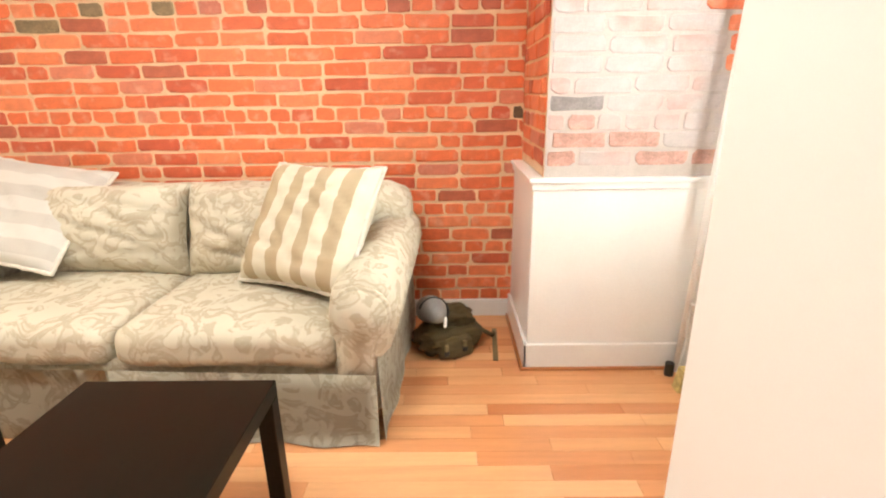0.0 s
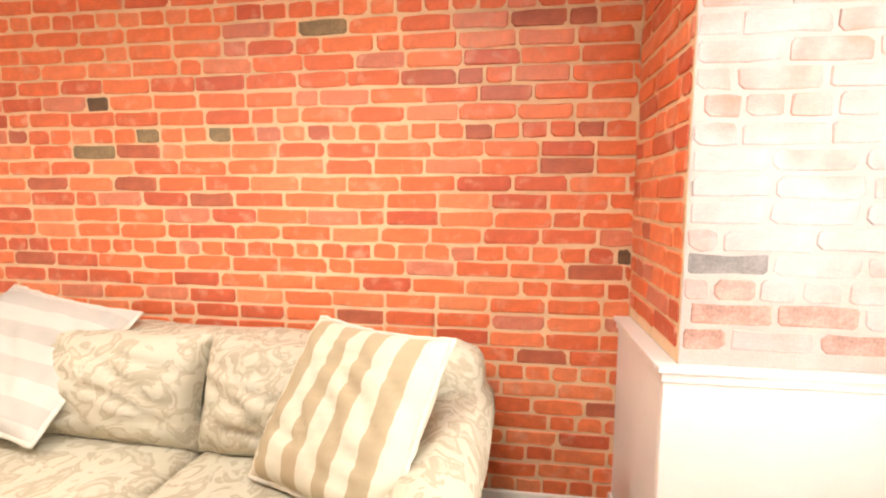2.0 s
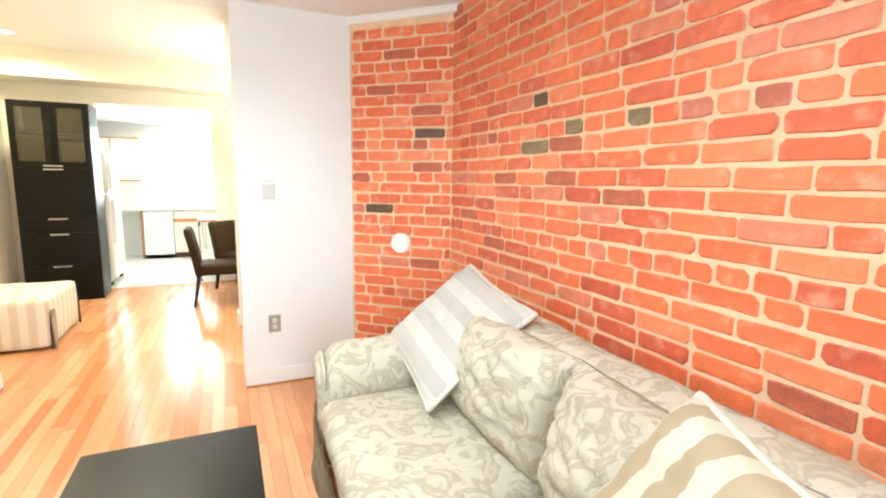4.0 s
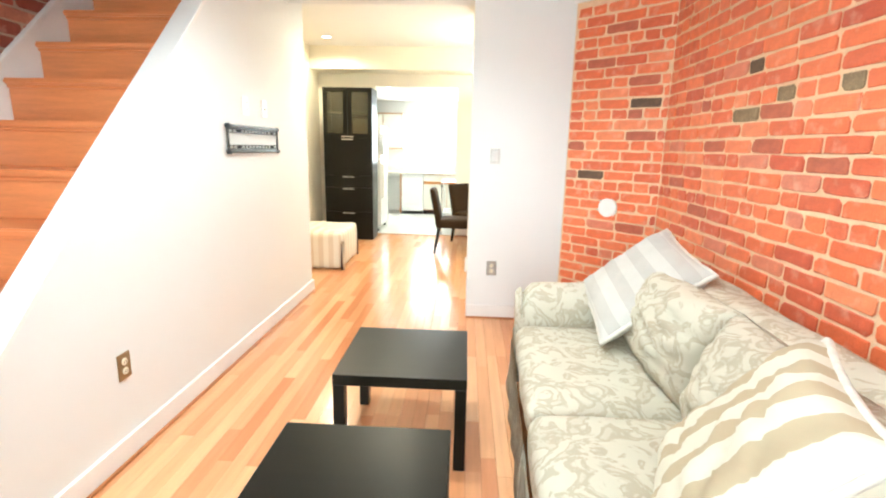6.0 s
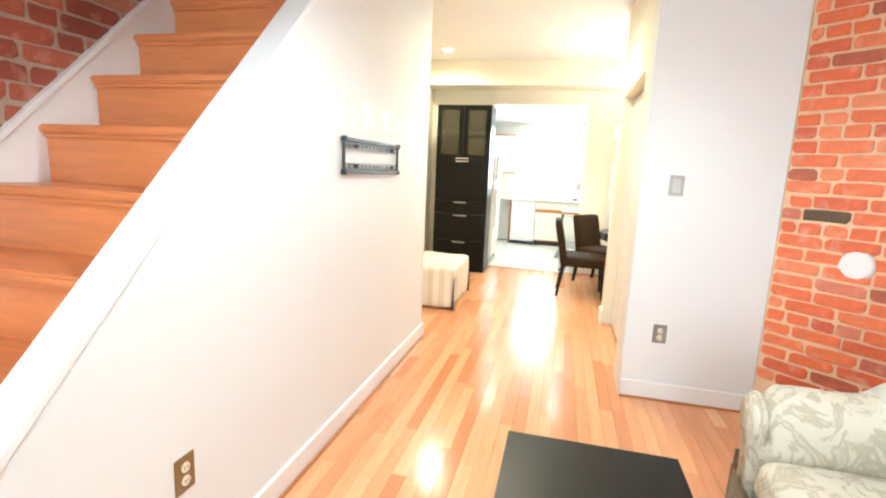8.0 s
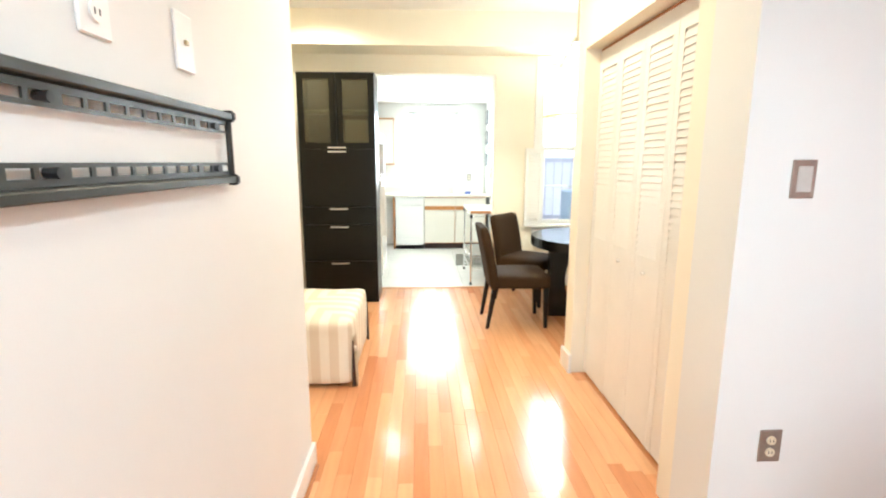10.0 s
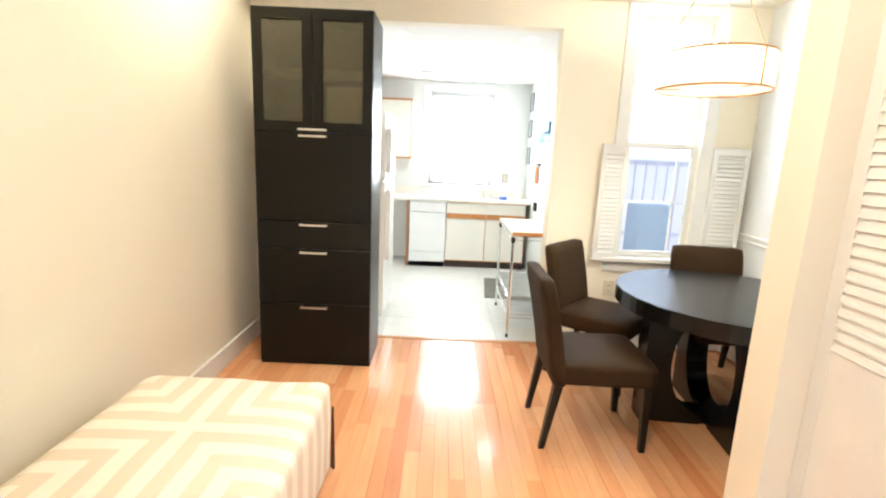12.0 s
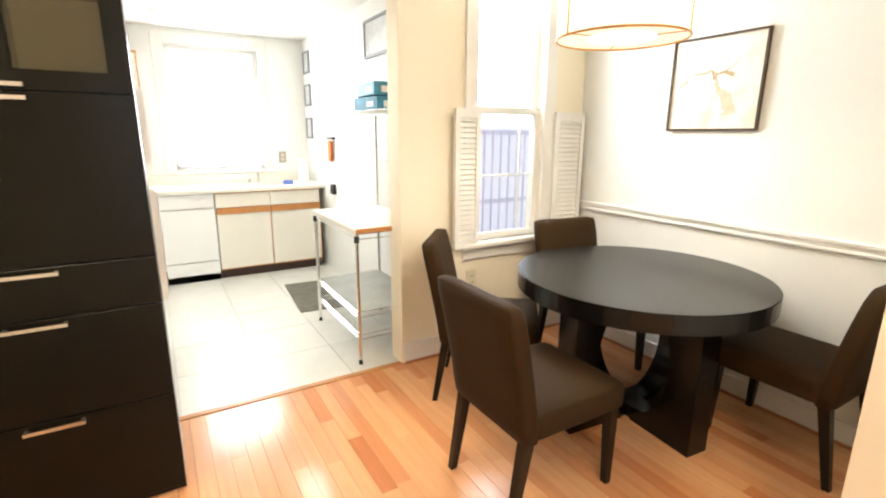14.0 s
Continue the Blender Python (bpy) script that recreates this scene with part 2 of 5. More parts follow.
structure("bulkhead", box(-7.16, -6.75, -1.18, 2.40, 2.485, DIN), CREAM, "boxed cream bulkhead under the dining room ceiling", "bulkhead")
structure("wall_south_dining", box(-7.16, -3.90, -1.36, -1.18, 0, DIN), CREAM, "cream plaster wall behind the tall cabinet", "wall")
# stair wall with its slope
SX0, SZ0, SX1, SZ1 = -0.213, 0.02, -2.651, 2.50
bm = prism([(-3.96, 0), (SX0, 0), (SX0, SZ0), (SX1, SZ1), (-3.96, SZ1)], -0.43, -0.33, "y")
structure("wall_stair", bm, WALL, "plain off-white wall enclosing the staircase, sloped along the stairs", "wall")
structure("wall_stair_end", box(-3.96, -3.86, -1.178, -0.43, 0, DIN), CREAM, "cream wall closing the space under the stairs", "wall")
structure("wall_stair_upper", box(-3.96, -2.7, -0.43, -0.33, 2.5, DIN + 1.2), WALL, "plain wall above the stair opening", "wall")
structure("wall_south", box(-3.90, 1.6, -1.36, -1.178, 0, 4.0), MORTAR_SHADED, "exposed brick wall beside the stairs, dark red with the stair shade coloured in", "wall")
bm = box(1.39, 1.6, -1.3, 0.86, 0, 2.6)
box(1.39, 1.6, 1.54, 2.7, 0, 2.6, bm), box(1.39, 1.6, 0.86, 1.54, 0, 0.68, bm), box(1.39, 1.6, 0.86, 1.54, 2.2, 2.6, bm)
structure("wall_east", bm, WALL, "white front wall with a window", "wall")
bm = prism([(0.437, 0.12), (0.537, 0.12), (0.537, 0.433), (1.39, 0.433), (1.39, 0.533), (0.437, 0.533)], 0, LIV)
# Unseen doorway left open here so the added entry fill reaches the room.
box(0.437, 0.537, -0.78, 0.12, 2.05, LIV, bm), box(0.437, 0.537, -1.178, -0.78, 0, LIV, bm)
structure("wall_vestibule", bm, WALL, "plain off-white partition by the entrance", "wall")
structure("ceiling_living", box(-3.37, 1.6, -0.43, 2.7, LIV, LIV + 0.1), CEIL, "plain white ceiling", "ceiling")
structure("ceiling_dining", box(-7.3, -3.37, -1.36, 2.55, DIN, DIN + 0.1), CEIL, "plain white ceiling", "ceiling")
structure("ceiling_stair", box(-4.2, 1.6, -1.36, -0.33, 4.0, 4.1), CEIL, "plain white ceiling over the stairs", "ceiling")
structure("wall_stair_top", box(-2.7, 1.6, -0.43, -0.33, 2.6, 4.0), WALL, "plain wall above the living room ceiling edge", "wall")
structure("wall_stair_west", box(-4.2, -4.06, -1.3, -0.33, DIN, 4.0), WALL, "plain wall at the top of the stairs", "wall")
structure("wall_stair_east", box(1.45, 1.6, -1.3, -0.33, 2.6, 4.0), WALL, "plain wall over the entrance", "wall")
structure("header_hall", box(-3.60, -3.37, -0.33, 1.175, LIV, DIN + 0.1), WALL, "plain header between the two ceilings", "wall")
# kitchen shell
bm = box(-10.35, -10.2, -1.3, -0.02, 0, 2.5)
box(-10.35, -10.2, 0.83, 1.45, 0, 2.5, bm), box(-10.35, -10.2, -0.02, 0.83, 0, 1.02, bm), box(-10.35, -10.2, -0.02, 0.83, 2.22, 2.5, bm)
structure("wall_kitchen_west", bm, KITCHEN, "white kitchen wall with a bright window", "wall")
structure("wall_kitchen_north", box(-10.2, -7.28, 1.30, 1.42, 0, 2.5), KITCHEN, "white kitchen wall hung with small pictures", "wall")
structure("wall_kitchen_south", box(-10.2, -7.28, -1.3, -1.15, 0, 2.5), KITCHEN, "white kitchen wall", "wall")
structure("ceiling_kitchen", box(-10.3, -7.28, -1.3, 1.42, 2.36, 2.46), CEIL, "white kitchen ceiling with recessed lights", "ceiling")
# chimney breast and wainscot
structure("chimney_breast", prism([(0.482, 1.893), (1.388, 1.893), (1.388, 2.468), (0.482, 2.468)], 0, LIV), MORTAR_PALE, "brick chimney breast, whitewashed on its front", "wall")


structure("chimney_side_bed", box(0.479, 0.4819, 1.896, 2.467, 0.90, 2.498), MORTAR, "sandy mortar face of the chimney breast", "wall")


# ---- fabrics and small materials ----
def pattern(name, kind, a, b, pitch=0.1, rough=0.85, width=0.5):
    """Cloth in two colours: scrolls, or stripes over the object's x or y, or mitred stripes."""
    m = mat(name, a, rough, var=0.05, scale=4, fine=700, bump=0.25, dist=0.001, spec=0.2)
    n, l = m.node_tree.nodes, m.node_tree.links
    hsv = next(x for x in n if x.type == "HUE_SAT")
    tc = n.new("ShaderNodeTexCoord")
    mix = n.new("ShaderNodeMix")
    mix.data_type = "RGBA"
    mix.inputs["A"].default_value, mix.inputs["B"].default_value = (*a, 1), (*b, 1)
    if kind == "scroll":
        nz = n.new("ShaderNodeTexNoise")
        nz.inputs["Scale"].default_value, nz.inputs["Detail"].default_value, nz.inputs["Distortion"].default_value = 9.0, 4.0, 2.0
        l.new(tc.outputs["Object"], nz.inputs["Vector"])
        rp = n.new("ShaderNodeValToRGB")
        rp.color_ramp.elements[0].position, rp.color_ramp.elements[0].color = 0.47, (0, 0, 0, 1)
        rp.color_ramp.elements[1].position, rp.color_ramp.elements[1].color = 0.53, (1, 1, 1, 1)
        e = rp.color_ramp.elements.new(0.585)
        e.color = (1, 1, 1, 1)
        e = rp.color_ramp.elements.new(0.63)
        e.color = (0.35, 0.35, 0.35, 1)
        l.new(nz.outputs["Fac"], rp.inputs["Fac"])
        l.new(rp.outputs["Color"], mix.inputs["Factor"])
    else:
        sep = n.new("ShaderNodeSeparateXYZ")
        l.new(tc.outputs["Object"], sep.inputs[0])

        def op(kind2, p, q=None):
            k = n.new("ShaderNodeMath")
            k.operation = kind2
            for i, v in enumerate((p, q)):
                if v is None:
                    continue
                if isinstance(v, float):
                    k.inputs[i].default_value = v
                else:
                    l.new(v, k.inputs[i])
            return k.outputs[0]
        if kind == "mitred":
            sel = op("GREATER_THAN", op("ABSOLUTE", sep.outputs["X"]), op("ABSOLUTE", sep.outputs["Y"]))
            c = op("ADD", op("MULTIPLY", sel, sep.outputs["Y"]), op("MULTIPLY", op("SUBTRACT", 1.0, sel), sep.outputs["X"]))
        else:
            c = sep.outputs["X" if kind == "x" else "Y"]
        f = op("FRACT", op("ADD", op("MULTIPLY", c, 1.0 / pitch), 100.25))
        l.new(op("GREATER_THAN", f, width), mix.inputs["Factor"])
    l.new(mix.outputs["Result"], hsv.inputs["Color"])
    return m


FLORAL = pattern("cream_taupe_scroll_fabric", "scroll", (0.565, 0.53, 0.42), (0.44, 0.385, 0.285))
STRIPE_GREY = pattern("grey_striped_cotton", "y", (0.555, 0.535, 0.485), (0.475, 0.45, 0.405), 0.135)
STRIPE_TAN = pattern("tan_striped_cotton", "x", (0.62, 0.58, 0.46), (0.43, 0.345, 0.225), 0.128)
STRIPE_OTT = pattern("cream_striped_slipcover", "mitred", (0.80, 0.74, 0.62), (0.70, 0.60, 0.46), 0.115)
FRINGE = mat("cream_fringe", (0.66, 0.62, 0.54), 0.9, var=0.1, scale=30, fine=200, bump=0.6, dist=0.003)
BRASSPLATE = mat("aged_brass_plate", (0.32, 0.25, 0.14), 0.35, 0.8, var=0.15)
NICKELPLATE = mat("brushed_nickel_plate", (0.42, 0.40, 0.36), 0.35, 0.7, var=0.1)
IVORY = mat("ivory_plastic", (0.72, 0.66, 0.50), 0.4, var=0.03)
WHITEPL = mat("white_plastic", (0.84, 0.83, 0.80), 0.35, var=0.02)
DARKMETAL = mat("black_powder_coat", (0.02, 0.021, 0.016), 0.4, 0.2, var=0.1)
BLACKRUB = mat("black_rubber", (0.012, 0.012, 0.012), 0.6)
OLIVE = mat("olive_canvas", (0.095, 0.066, 0.022), 0.8, var=0.25, scale=9, fine=300, bump=0.5, dist=0.004)
GREYNYLON = mat("silver_grey_shell", (0.22, 0.22, 0.21), 0.5, 0.0, var=0.15, scale=9, fine=100, bump=0.1, dist=0.001)
STRAP = mat("olive_webbing", (0.20, 0.15, 0.07), 0.8, var=0.1)
YELLOW = mat("yellow_plastic", (0.80, 0.56, 0.04), 0.35, var=0.04)
GREEN = mat("green_plastic", (0.01, 0.16, 0.08), 0.4, var=0.04)
BRISTLE = mat("straw_bristle", (0.55, 0.42, 0.16), 0.9, var=0.3, scale=40, fine=200, bump=0.6, dist=0.003)
SHADE = mat("cream_lamp_shade", (0.82, 0.76, 0.62), 0.8, var=0.03, fine=300)
sb = SHADE.node_tree.nodes["Principled BSDF"]
sb.inputs["Emission Color"].default_value, sb.inputs["Emission Strength"].default_value = (1.0, 0.88, 0.66, 1), 0.42
GOLDTRIM = mat("antique_gold_trim", (0.50, 0.26, 0.07), 0.4, 0.3, var=0.1)
PEARL = mat("aged_nickel_rod", (0.60, 0.52, 0.36), 0.35, 0.8)


def glow(name, colour, strength):
    m = mat(name, colour, 0.5, var=0.0, bump=0)
    b = m.node_tree.nodes["Principled BSDF"]
    b.inputs["Emission Color"].default_value, b.inputs["Emission Strength"].default_value = (*colour, 1), strength
    return m


LAMPGLOW = glow("lit_diffuser", (1.0, 0.93, 0.80), 3.0)
CANGLOW = glow("lit_downlight", (1.0, 0.95, 0.85), 6.0)


def glass(name, rough=0.0, tint=(1, 1, 1)):
    m = bpy.data.materials.new(name)
    m.use_nodes = True
    b = m.node_tree.nodes["Principled BSDF"]
    b.inputs["Base Color"].default_value, b.inputs["Roughness"].default_value = (*tint, 1), rough
    b.inputs["Transmission Weight"].default_value, b.inputs["IOR"].default_value = 1.0, 1.2
    return m


GLASS = glass("window_glass")
FROST = glass("smoky_frosted_glass", 0.14, (0.27, 0.25, 0.17))
FROST.node_tree.nodes["Principled BSDF"].inputs["Transmission Weight"].default_value = 0.8


def pane(name, bm, material, parent):
    ob = part(name, bm, material, parent)
    ob.visible_shadow = False
    return ob


def cushion(w, h, t, seed, n=30, power=4, folds=1.0):
    """A soft square cushion round the origin, in x and y, plump along z."""
    bm = bmesh.new()
    for side in (1, -1):
        grid = []
        for i in range(n + 1):
            row = []
            for j in range(n + 1):
                u, v = 2 * i / n - 1, 2 * j / n - 1
                k = max(0.0, (1 - abs(u) ** power) * (1 - abs(v) ** power)) ** 0.45
                pull = 1 - 0.07 * (1 - abs(u) ** 2) * (abs(v) ** 3) - 0.0
                pull2 = 1 - 0.07 * (1 - abs(v) ** 2) * (abs(u) ** 3)
                wob = 0.09 * noise.noise((u * 2.2 + seed, v * 2.2, side)) + 0.04 * noise.noise((u * 5 + v * 2 + seed, v * 5, side)) - 0.10 * folds * (1 - abs(noise.noise((u * 1.6 + v * 2.6 + seed, v * 1.1 - u * 0.7, side + 5)))) ** 6 - 0.07 * folds * (1 - abs(noise.noise((u * 3.1 - seed, v * 3.4 + u, side + 9)))) ** 5
                row.append(bm.verts.new((u * w / 2 * pull2, v * h / 2 * pull, side * t / 2 * k * (1 + 1.6 * wob) + 0.004 * side)))
            grid.append(row)
        for i in range(n):
            for j in range(n):
                q = [grid[i][j], grid[i + 1][j], grid[i + 1][j + 1], grid[i][j + 1]]
                bm.faces.new(q if side > 0 else q[::-1])
    bmesh.ops.remove_doubles(bm, verts=bm.verts[:], dist=0.0005)
    return bm


def fringe(w, h, r, seed):
    """A soft rolled edge round a cushion."""
    bm = bmesh.new()
    pts = []
    n = 26
    for a, b in (((-1, -1), (1, -1)), ((1, -1), (1, 1)), ((1, 1), (-1, 1)), ((-1, 1), (-1, -1))):
        for i in range(n):
            k = i / n
            u, v = a[0] + (b[0] - a[0]) * k, a[1] + (b[1] - a[1]) * k
            pu, pv = 1 - 0.07 * (1 - abs(v) ** 2) * abs(u) ** 3, 1 - 0.07 * (1 - abs(u) ** 2) * abs(v) ** 3
            jit = 0.006 * noise.noise((u * 9 + seed, v * 9, 3))
            pts.append(Vector((u * w / 2 * pu + jit, v * h / 2 * pv + jit, jit)))
    rings = []
    m = len(pts)
    for i, p in enumerate(pts):
        d = (pts[(i + 1) % m] - pts[i - 1]).normalized()
        out = d.cross(Vector((0, 0, 1)))
        rr = r * (1 + 0.35 * noise.noise((i * 0.9, seed, 0)))
        rings.append([bm.verts.new(p + (out * math.cos(q) + Vector((0, 0, 1)) * math.sin(q)) * rr) for q in [2 * math.pi * s / 6 for s in range(6)]])
    for i in range(m):
        for s in range(6):
            bm.faces.new((rings[i][s], rings[i][(s + 1) % 6], rings[(i + 1) % m][(s + 1) % 6], rings[(i + 1) % m][s]))
    return bm


def soft_box(x0, x1, y0, y1, z0, z1, r=0.05, cuts=8, amp=0.012, seed=0, crown=0.0):
    """A padded block: rounded edges, a slightly uneven surface, a crowned top."""
    bm = box(x0, x1, y0, y1, z0, z1)
    bmesh.ops.subdivide_edges(bm, edges=bm.edges[:], cuts=cuts, use_grid_fill=True)
    cx, cy, cz = (x0 + x1) / 2, (y0 + y1) / 2, (z0 + z1) / 2
    hx, hy, hz = (x1 - x0) / 2, (y1 - y0) / 2, (z1 - z0) / 2
    for v in bm.verts:
        d = v.co - Vector((cx, cy, cz))
        core = Vector((max(-hx + r, min(hx - r, d.x)), max(-hy + r, min(hy - r, d.y)), max(-hz + r, min(hz - r, d.z))))
        rest = d - core
        if rest.length > 1e-6:
            rest = rest.normalized() * min(r, rest.length)
        v.co = Vector((cx, cy, cz)) + core + rest
        if d.z > hz - 0.001:
            v.co.z += crown * (1 - (d.x / hx) ** 2) * (1 - (d.y / hy) ** 2)
        nv = noise.noise_vector((v.co * 5) + Vector((seed * 7.3, 0, 0)))
        v.co += nv * amp
    return bm


def plate_set(name, label, at, turn, plate, inset, kind):
    """A wall plate: facing +y before it is turned."""
    t = thing(name, label, "outlet" if kind == "outlet" else "switch", at=at, turn=turn)
    part("plate", box(-0.04, 0.04, 0, 0.006, -0.06, 0.06), plate, t, bevel=0.003)
    if kind == "outlet":
        for z in (-0.022, 0.022):
            sock = part("socket", tube((0, 0.005, z), (0, 0.010, z), 0.016, seg=16), inset, t)
            for x in (-0.006, 0.006):
                part("slot", box(x - 0.0012, x + 0.0012, 0.010, 0.0106, z - 0.005, z + 0.005), BLACKRUB, sock)
    else:
        rocker = part("rocker", box(-0.024, 0.024, 0.006, 0.010, -0.04, 0.04), inset, t, bevel=0.002)
    return t


# ---- trim ----
def trim(name, bm, label, material=None, category="trim"):
    return structure(name, bm, material or TRIM, label, category, bevel=0.003)


def base(name, x0, x1, y0, y1, h=0.11):
    bm = box(x0, x1, y0, y1, 0, h)
    return trim(name, bm, "white painted baseboard", category="baseboard")


base("baseboard_stair", -3.96, -0.3, -0.332, -0.314)
base("baseboard_stair_end", -3.978, -3.958, -1.162, -0.314)
base("baseboard_pier", -3.371, -3.355, 1.175, 1.927)
base("baseboard_closet_end", -5.056, -4.88, 1.155, 1.178, 0.13)
base("baseboard_closet_west", -5.058, -5.038, 1.178, 2.40)
base("baseboard_dining_north", -7.16, -5.058, 2.382, 2.402)
base("baseboard_dining_west", -7.162, -7.144, 0.99, 2.382, 0.13)
base("baseboard_dining_south", -7.16, -3.978, -1.182, -1.162, 0.13)
base("baseboard_brick", -0.20, 0.435, 2.44, 2.462, 0.10)
trim("opening_jamb", box(-7.29, -7.15, 0.975, 0.995, 0, 2.30), "painted kitchen opening edge", CREAM)
# chair rail
bm = box(-7.16, -5.04, 2.374, 2.402, 0.922, 0.942)
box(-7.16, -5.04, 2.386, 2.402, 0.900, 0.922, bm), box(-7.16, -5.04, 2.380, 2.402, 0.884, 0.900, bm)
trim("chair_rail", bm, "white moulded chair rail")
# wainscot round the chimney breast
W = 0.878
trim("wainscot_front", box(0.437, 1.388, 1.875, 1.8929, 0, W), "white painted panel below the brick")
trim("wainscot_side", box(0.437, 0.4815, 1.893, 2.466, 0, W), "white painted panel below the brick")
bm = box(0.417, 1.388, 1.855, 1.8925, W, W + 0.02)
box(0.417, 0.4815, 1.8925, 2.466, W, W + 0.02, bm)
box(0.429, 1.388, 1.866, 1.875, W - 0.03, W, bm), box(0.428, 0.437, 1.866, 2.466, W - 0.03, W, bm)
trim("wainscot_cap", bm, "white cap moulding of the panel")
bm = box(0.422, 1.388, 1.860, 1.875, 0, 0.13)
box(0.422, 0.437, 1.860, 2.466, 0, 0.13, bm)
trim("baseboard_wainscot", bm, "white painted baseboard", category="baseboard")
base("baseboard_east", 1.372, 1.389, 0.549, 1.86, 0.13)
base("baseboard_vestibule", 0.537, 1.372, 0.531, 0.549, 0.13)
# quarter-round of stained wood at the floor
QR = mat("stained_quarter_round", (0.42, 0.16, 0.05), 0.4, var=0.1)
trim("shoe_moulding", box(-3.95, -0.3, -0.314, -0.300, 0, 0.016), "stained wooden shoe moulding", QR)
trim("shoe_moulding", box(0.408, 1.37, 1.846, 1.860, 0, 0.016), "stained wooden shoe moulding", QR)
trim("shoe_moulding", box(0.408, 0.422, 1.860, 2.44, 0, 0.016), "stained wooden shoe moulding", QR)
trim("shoe_moulding", box(-3.355, -3.343, 1.175, 1.92, 0, 0.012), "stained wooden shoe moulding", QR)
trim("shoe_moulding", box(-7.14, -5.06, 2.368, 2.382, 0, 0.014), "stained wooden shoe moulding", QR)
trim("shoe_moulding", box(-7.144, -7.130, 0.99, 2.37, 0, 0.014), "stained wooden shoe moulding", QR)
trim("threshold", box(-7.185, -7.145, -0.30, 0.985, -0.006, 0.006), "oak threshold strip at the kitchen", OAKTRIM)
# boxed corner over the angled brick
bm = prism([(-3.369, 1.90), (-2.80, 2.47), (-3.369, 2.47)], 2.452, 2.499)
trim("corner_soffit", bm, "white boxed soffit over the angled brick", CEIL)

# ---- staircase ----
RISE, RUN, NOSE = 0.2115, 0.2165, -0.3645
st = tagged(new("staircase"), "steep orange-varnished pine staircase between walls", "stairs", kind="structure")
st.location = (NOSE, -0.8, 0)
for k in range(1, 15):
    x = -(k - 1) * RUN
    part("tread", box(x - RUN - 0.045, x, -0.362, 0.37, k * RISE - 0.030, k * RISE), STAIR, st, bevel=0.008, seg=2)
    part("riser", box(x - 0.045, x - 0.028, -0.355, 0.37, (k - 1) * RISE, k * RISE - 0.030), STAIR, st)
    part("cove", box(x - 0.028, x - 0.014, -0.355, 0.37, k * RISE - 0.046, k * RISE - 0.030), STAIR, st, bevel=0.003)
slope = RISE / RUN


def sz(x):
    return RISE + (NOSE - x) * slope


sk = prism([(NOSE + 0.12, 0), (NOSE + 0.12, 0.18), (NOSE, sz(NOSE) + 0.055), (-3.6, sz(-3.6) + 0.055), (-3.6, sz(-3.6) - 0.6), (NOSE - 0.5, 0)], -1.178, -1.155, "y")
part("stringer", sk, TRIM, None)
bpy.data.objects["stringer"].name = "stair_skirt"
tagged(bpy.data.objects["stair_skirt"], "white painted skirt board along the stairs", "trim", kind="structure")
bm = prism([(NOSE + 0.12, 0.18), (NOSE + 0.12, 0.205), (NOSE, sz(NOSE) + 0.085), (-3.6, sz(-3.6) + 0.085), (-3.6, sz(-3.6) + 0.055), (NOSE, sz(NOSE) + 0.055)], -1.178, -1.143, "y")
trim("stair_skirt_cap", bm, "white moulding on the skirt board")
bm = prism([(SX0 + 0.01, SZ0), (SX1, SZ1), (SX1, SZ1 + 0.03), (SX0 + 0.03, SZ0 + 0.02)], -0.445, -0.322, "y")
trim("stair_wall_cap", bm, "white painted cap on the sloping stair wall")
hr = thing("handrail", "brown wooden handrail on the brick stair wall", "handrail", at=(-1.3, -1.10, 1.84))
part("rail", tube((0.9, 0, -0.88), (-1.6, 0, 1.57), 0.024, seg=14), mat("dark_handrail_wood", (0.20, 0.075, 0.025), 0.4, var=0.15, stretch=(1, 10, 10)), hr, smooth=True)
for x in (0.02, -1.2):
    part("bracket", tube((x, 0, -x * 0.98 - 0.03), (x, -0.075, -x * 0.98 - 0.07), 0.008, seg=8), DARKMETAL, hr)


# ---- living room things ----
def low_table(at, hx):
    t = thing("side_table", "square black side table with thick straight legs", "table", "low tables by the sofa", at)
    part("tabletop", box(-hx, hx, -0.29, 0.29, 0.387, 0.437), BLACK, t, bevel=0.002)
    for x in (0.025 - hx, hx - 0.025):
        for y in (-0.264, 0.264):
            part("leg", box(x - 0.025, x + 0.025, y - 0.025, y + 0.025, 0, 0.387), BLACK, t, bevel=0.002)
    return t


low_table((-0.722, 0.832, 0), 0.285)
low_table((-1.655, 0.889, 0), 0.281)

s = thing("sofa", "three-seat sofa in a cream and taupe scroll-patterned slipcover", "sofa", at=(-1.165, 1.91, 0), turn=-2.6)
part("base", soft_box(-1.02, 1.02, -0.47, 0.46, 0.16, 0.32, 0.03, 10, 0.006, 1), FLORAL, s, smooth=True)


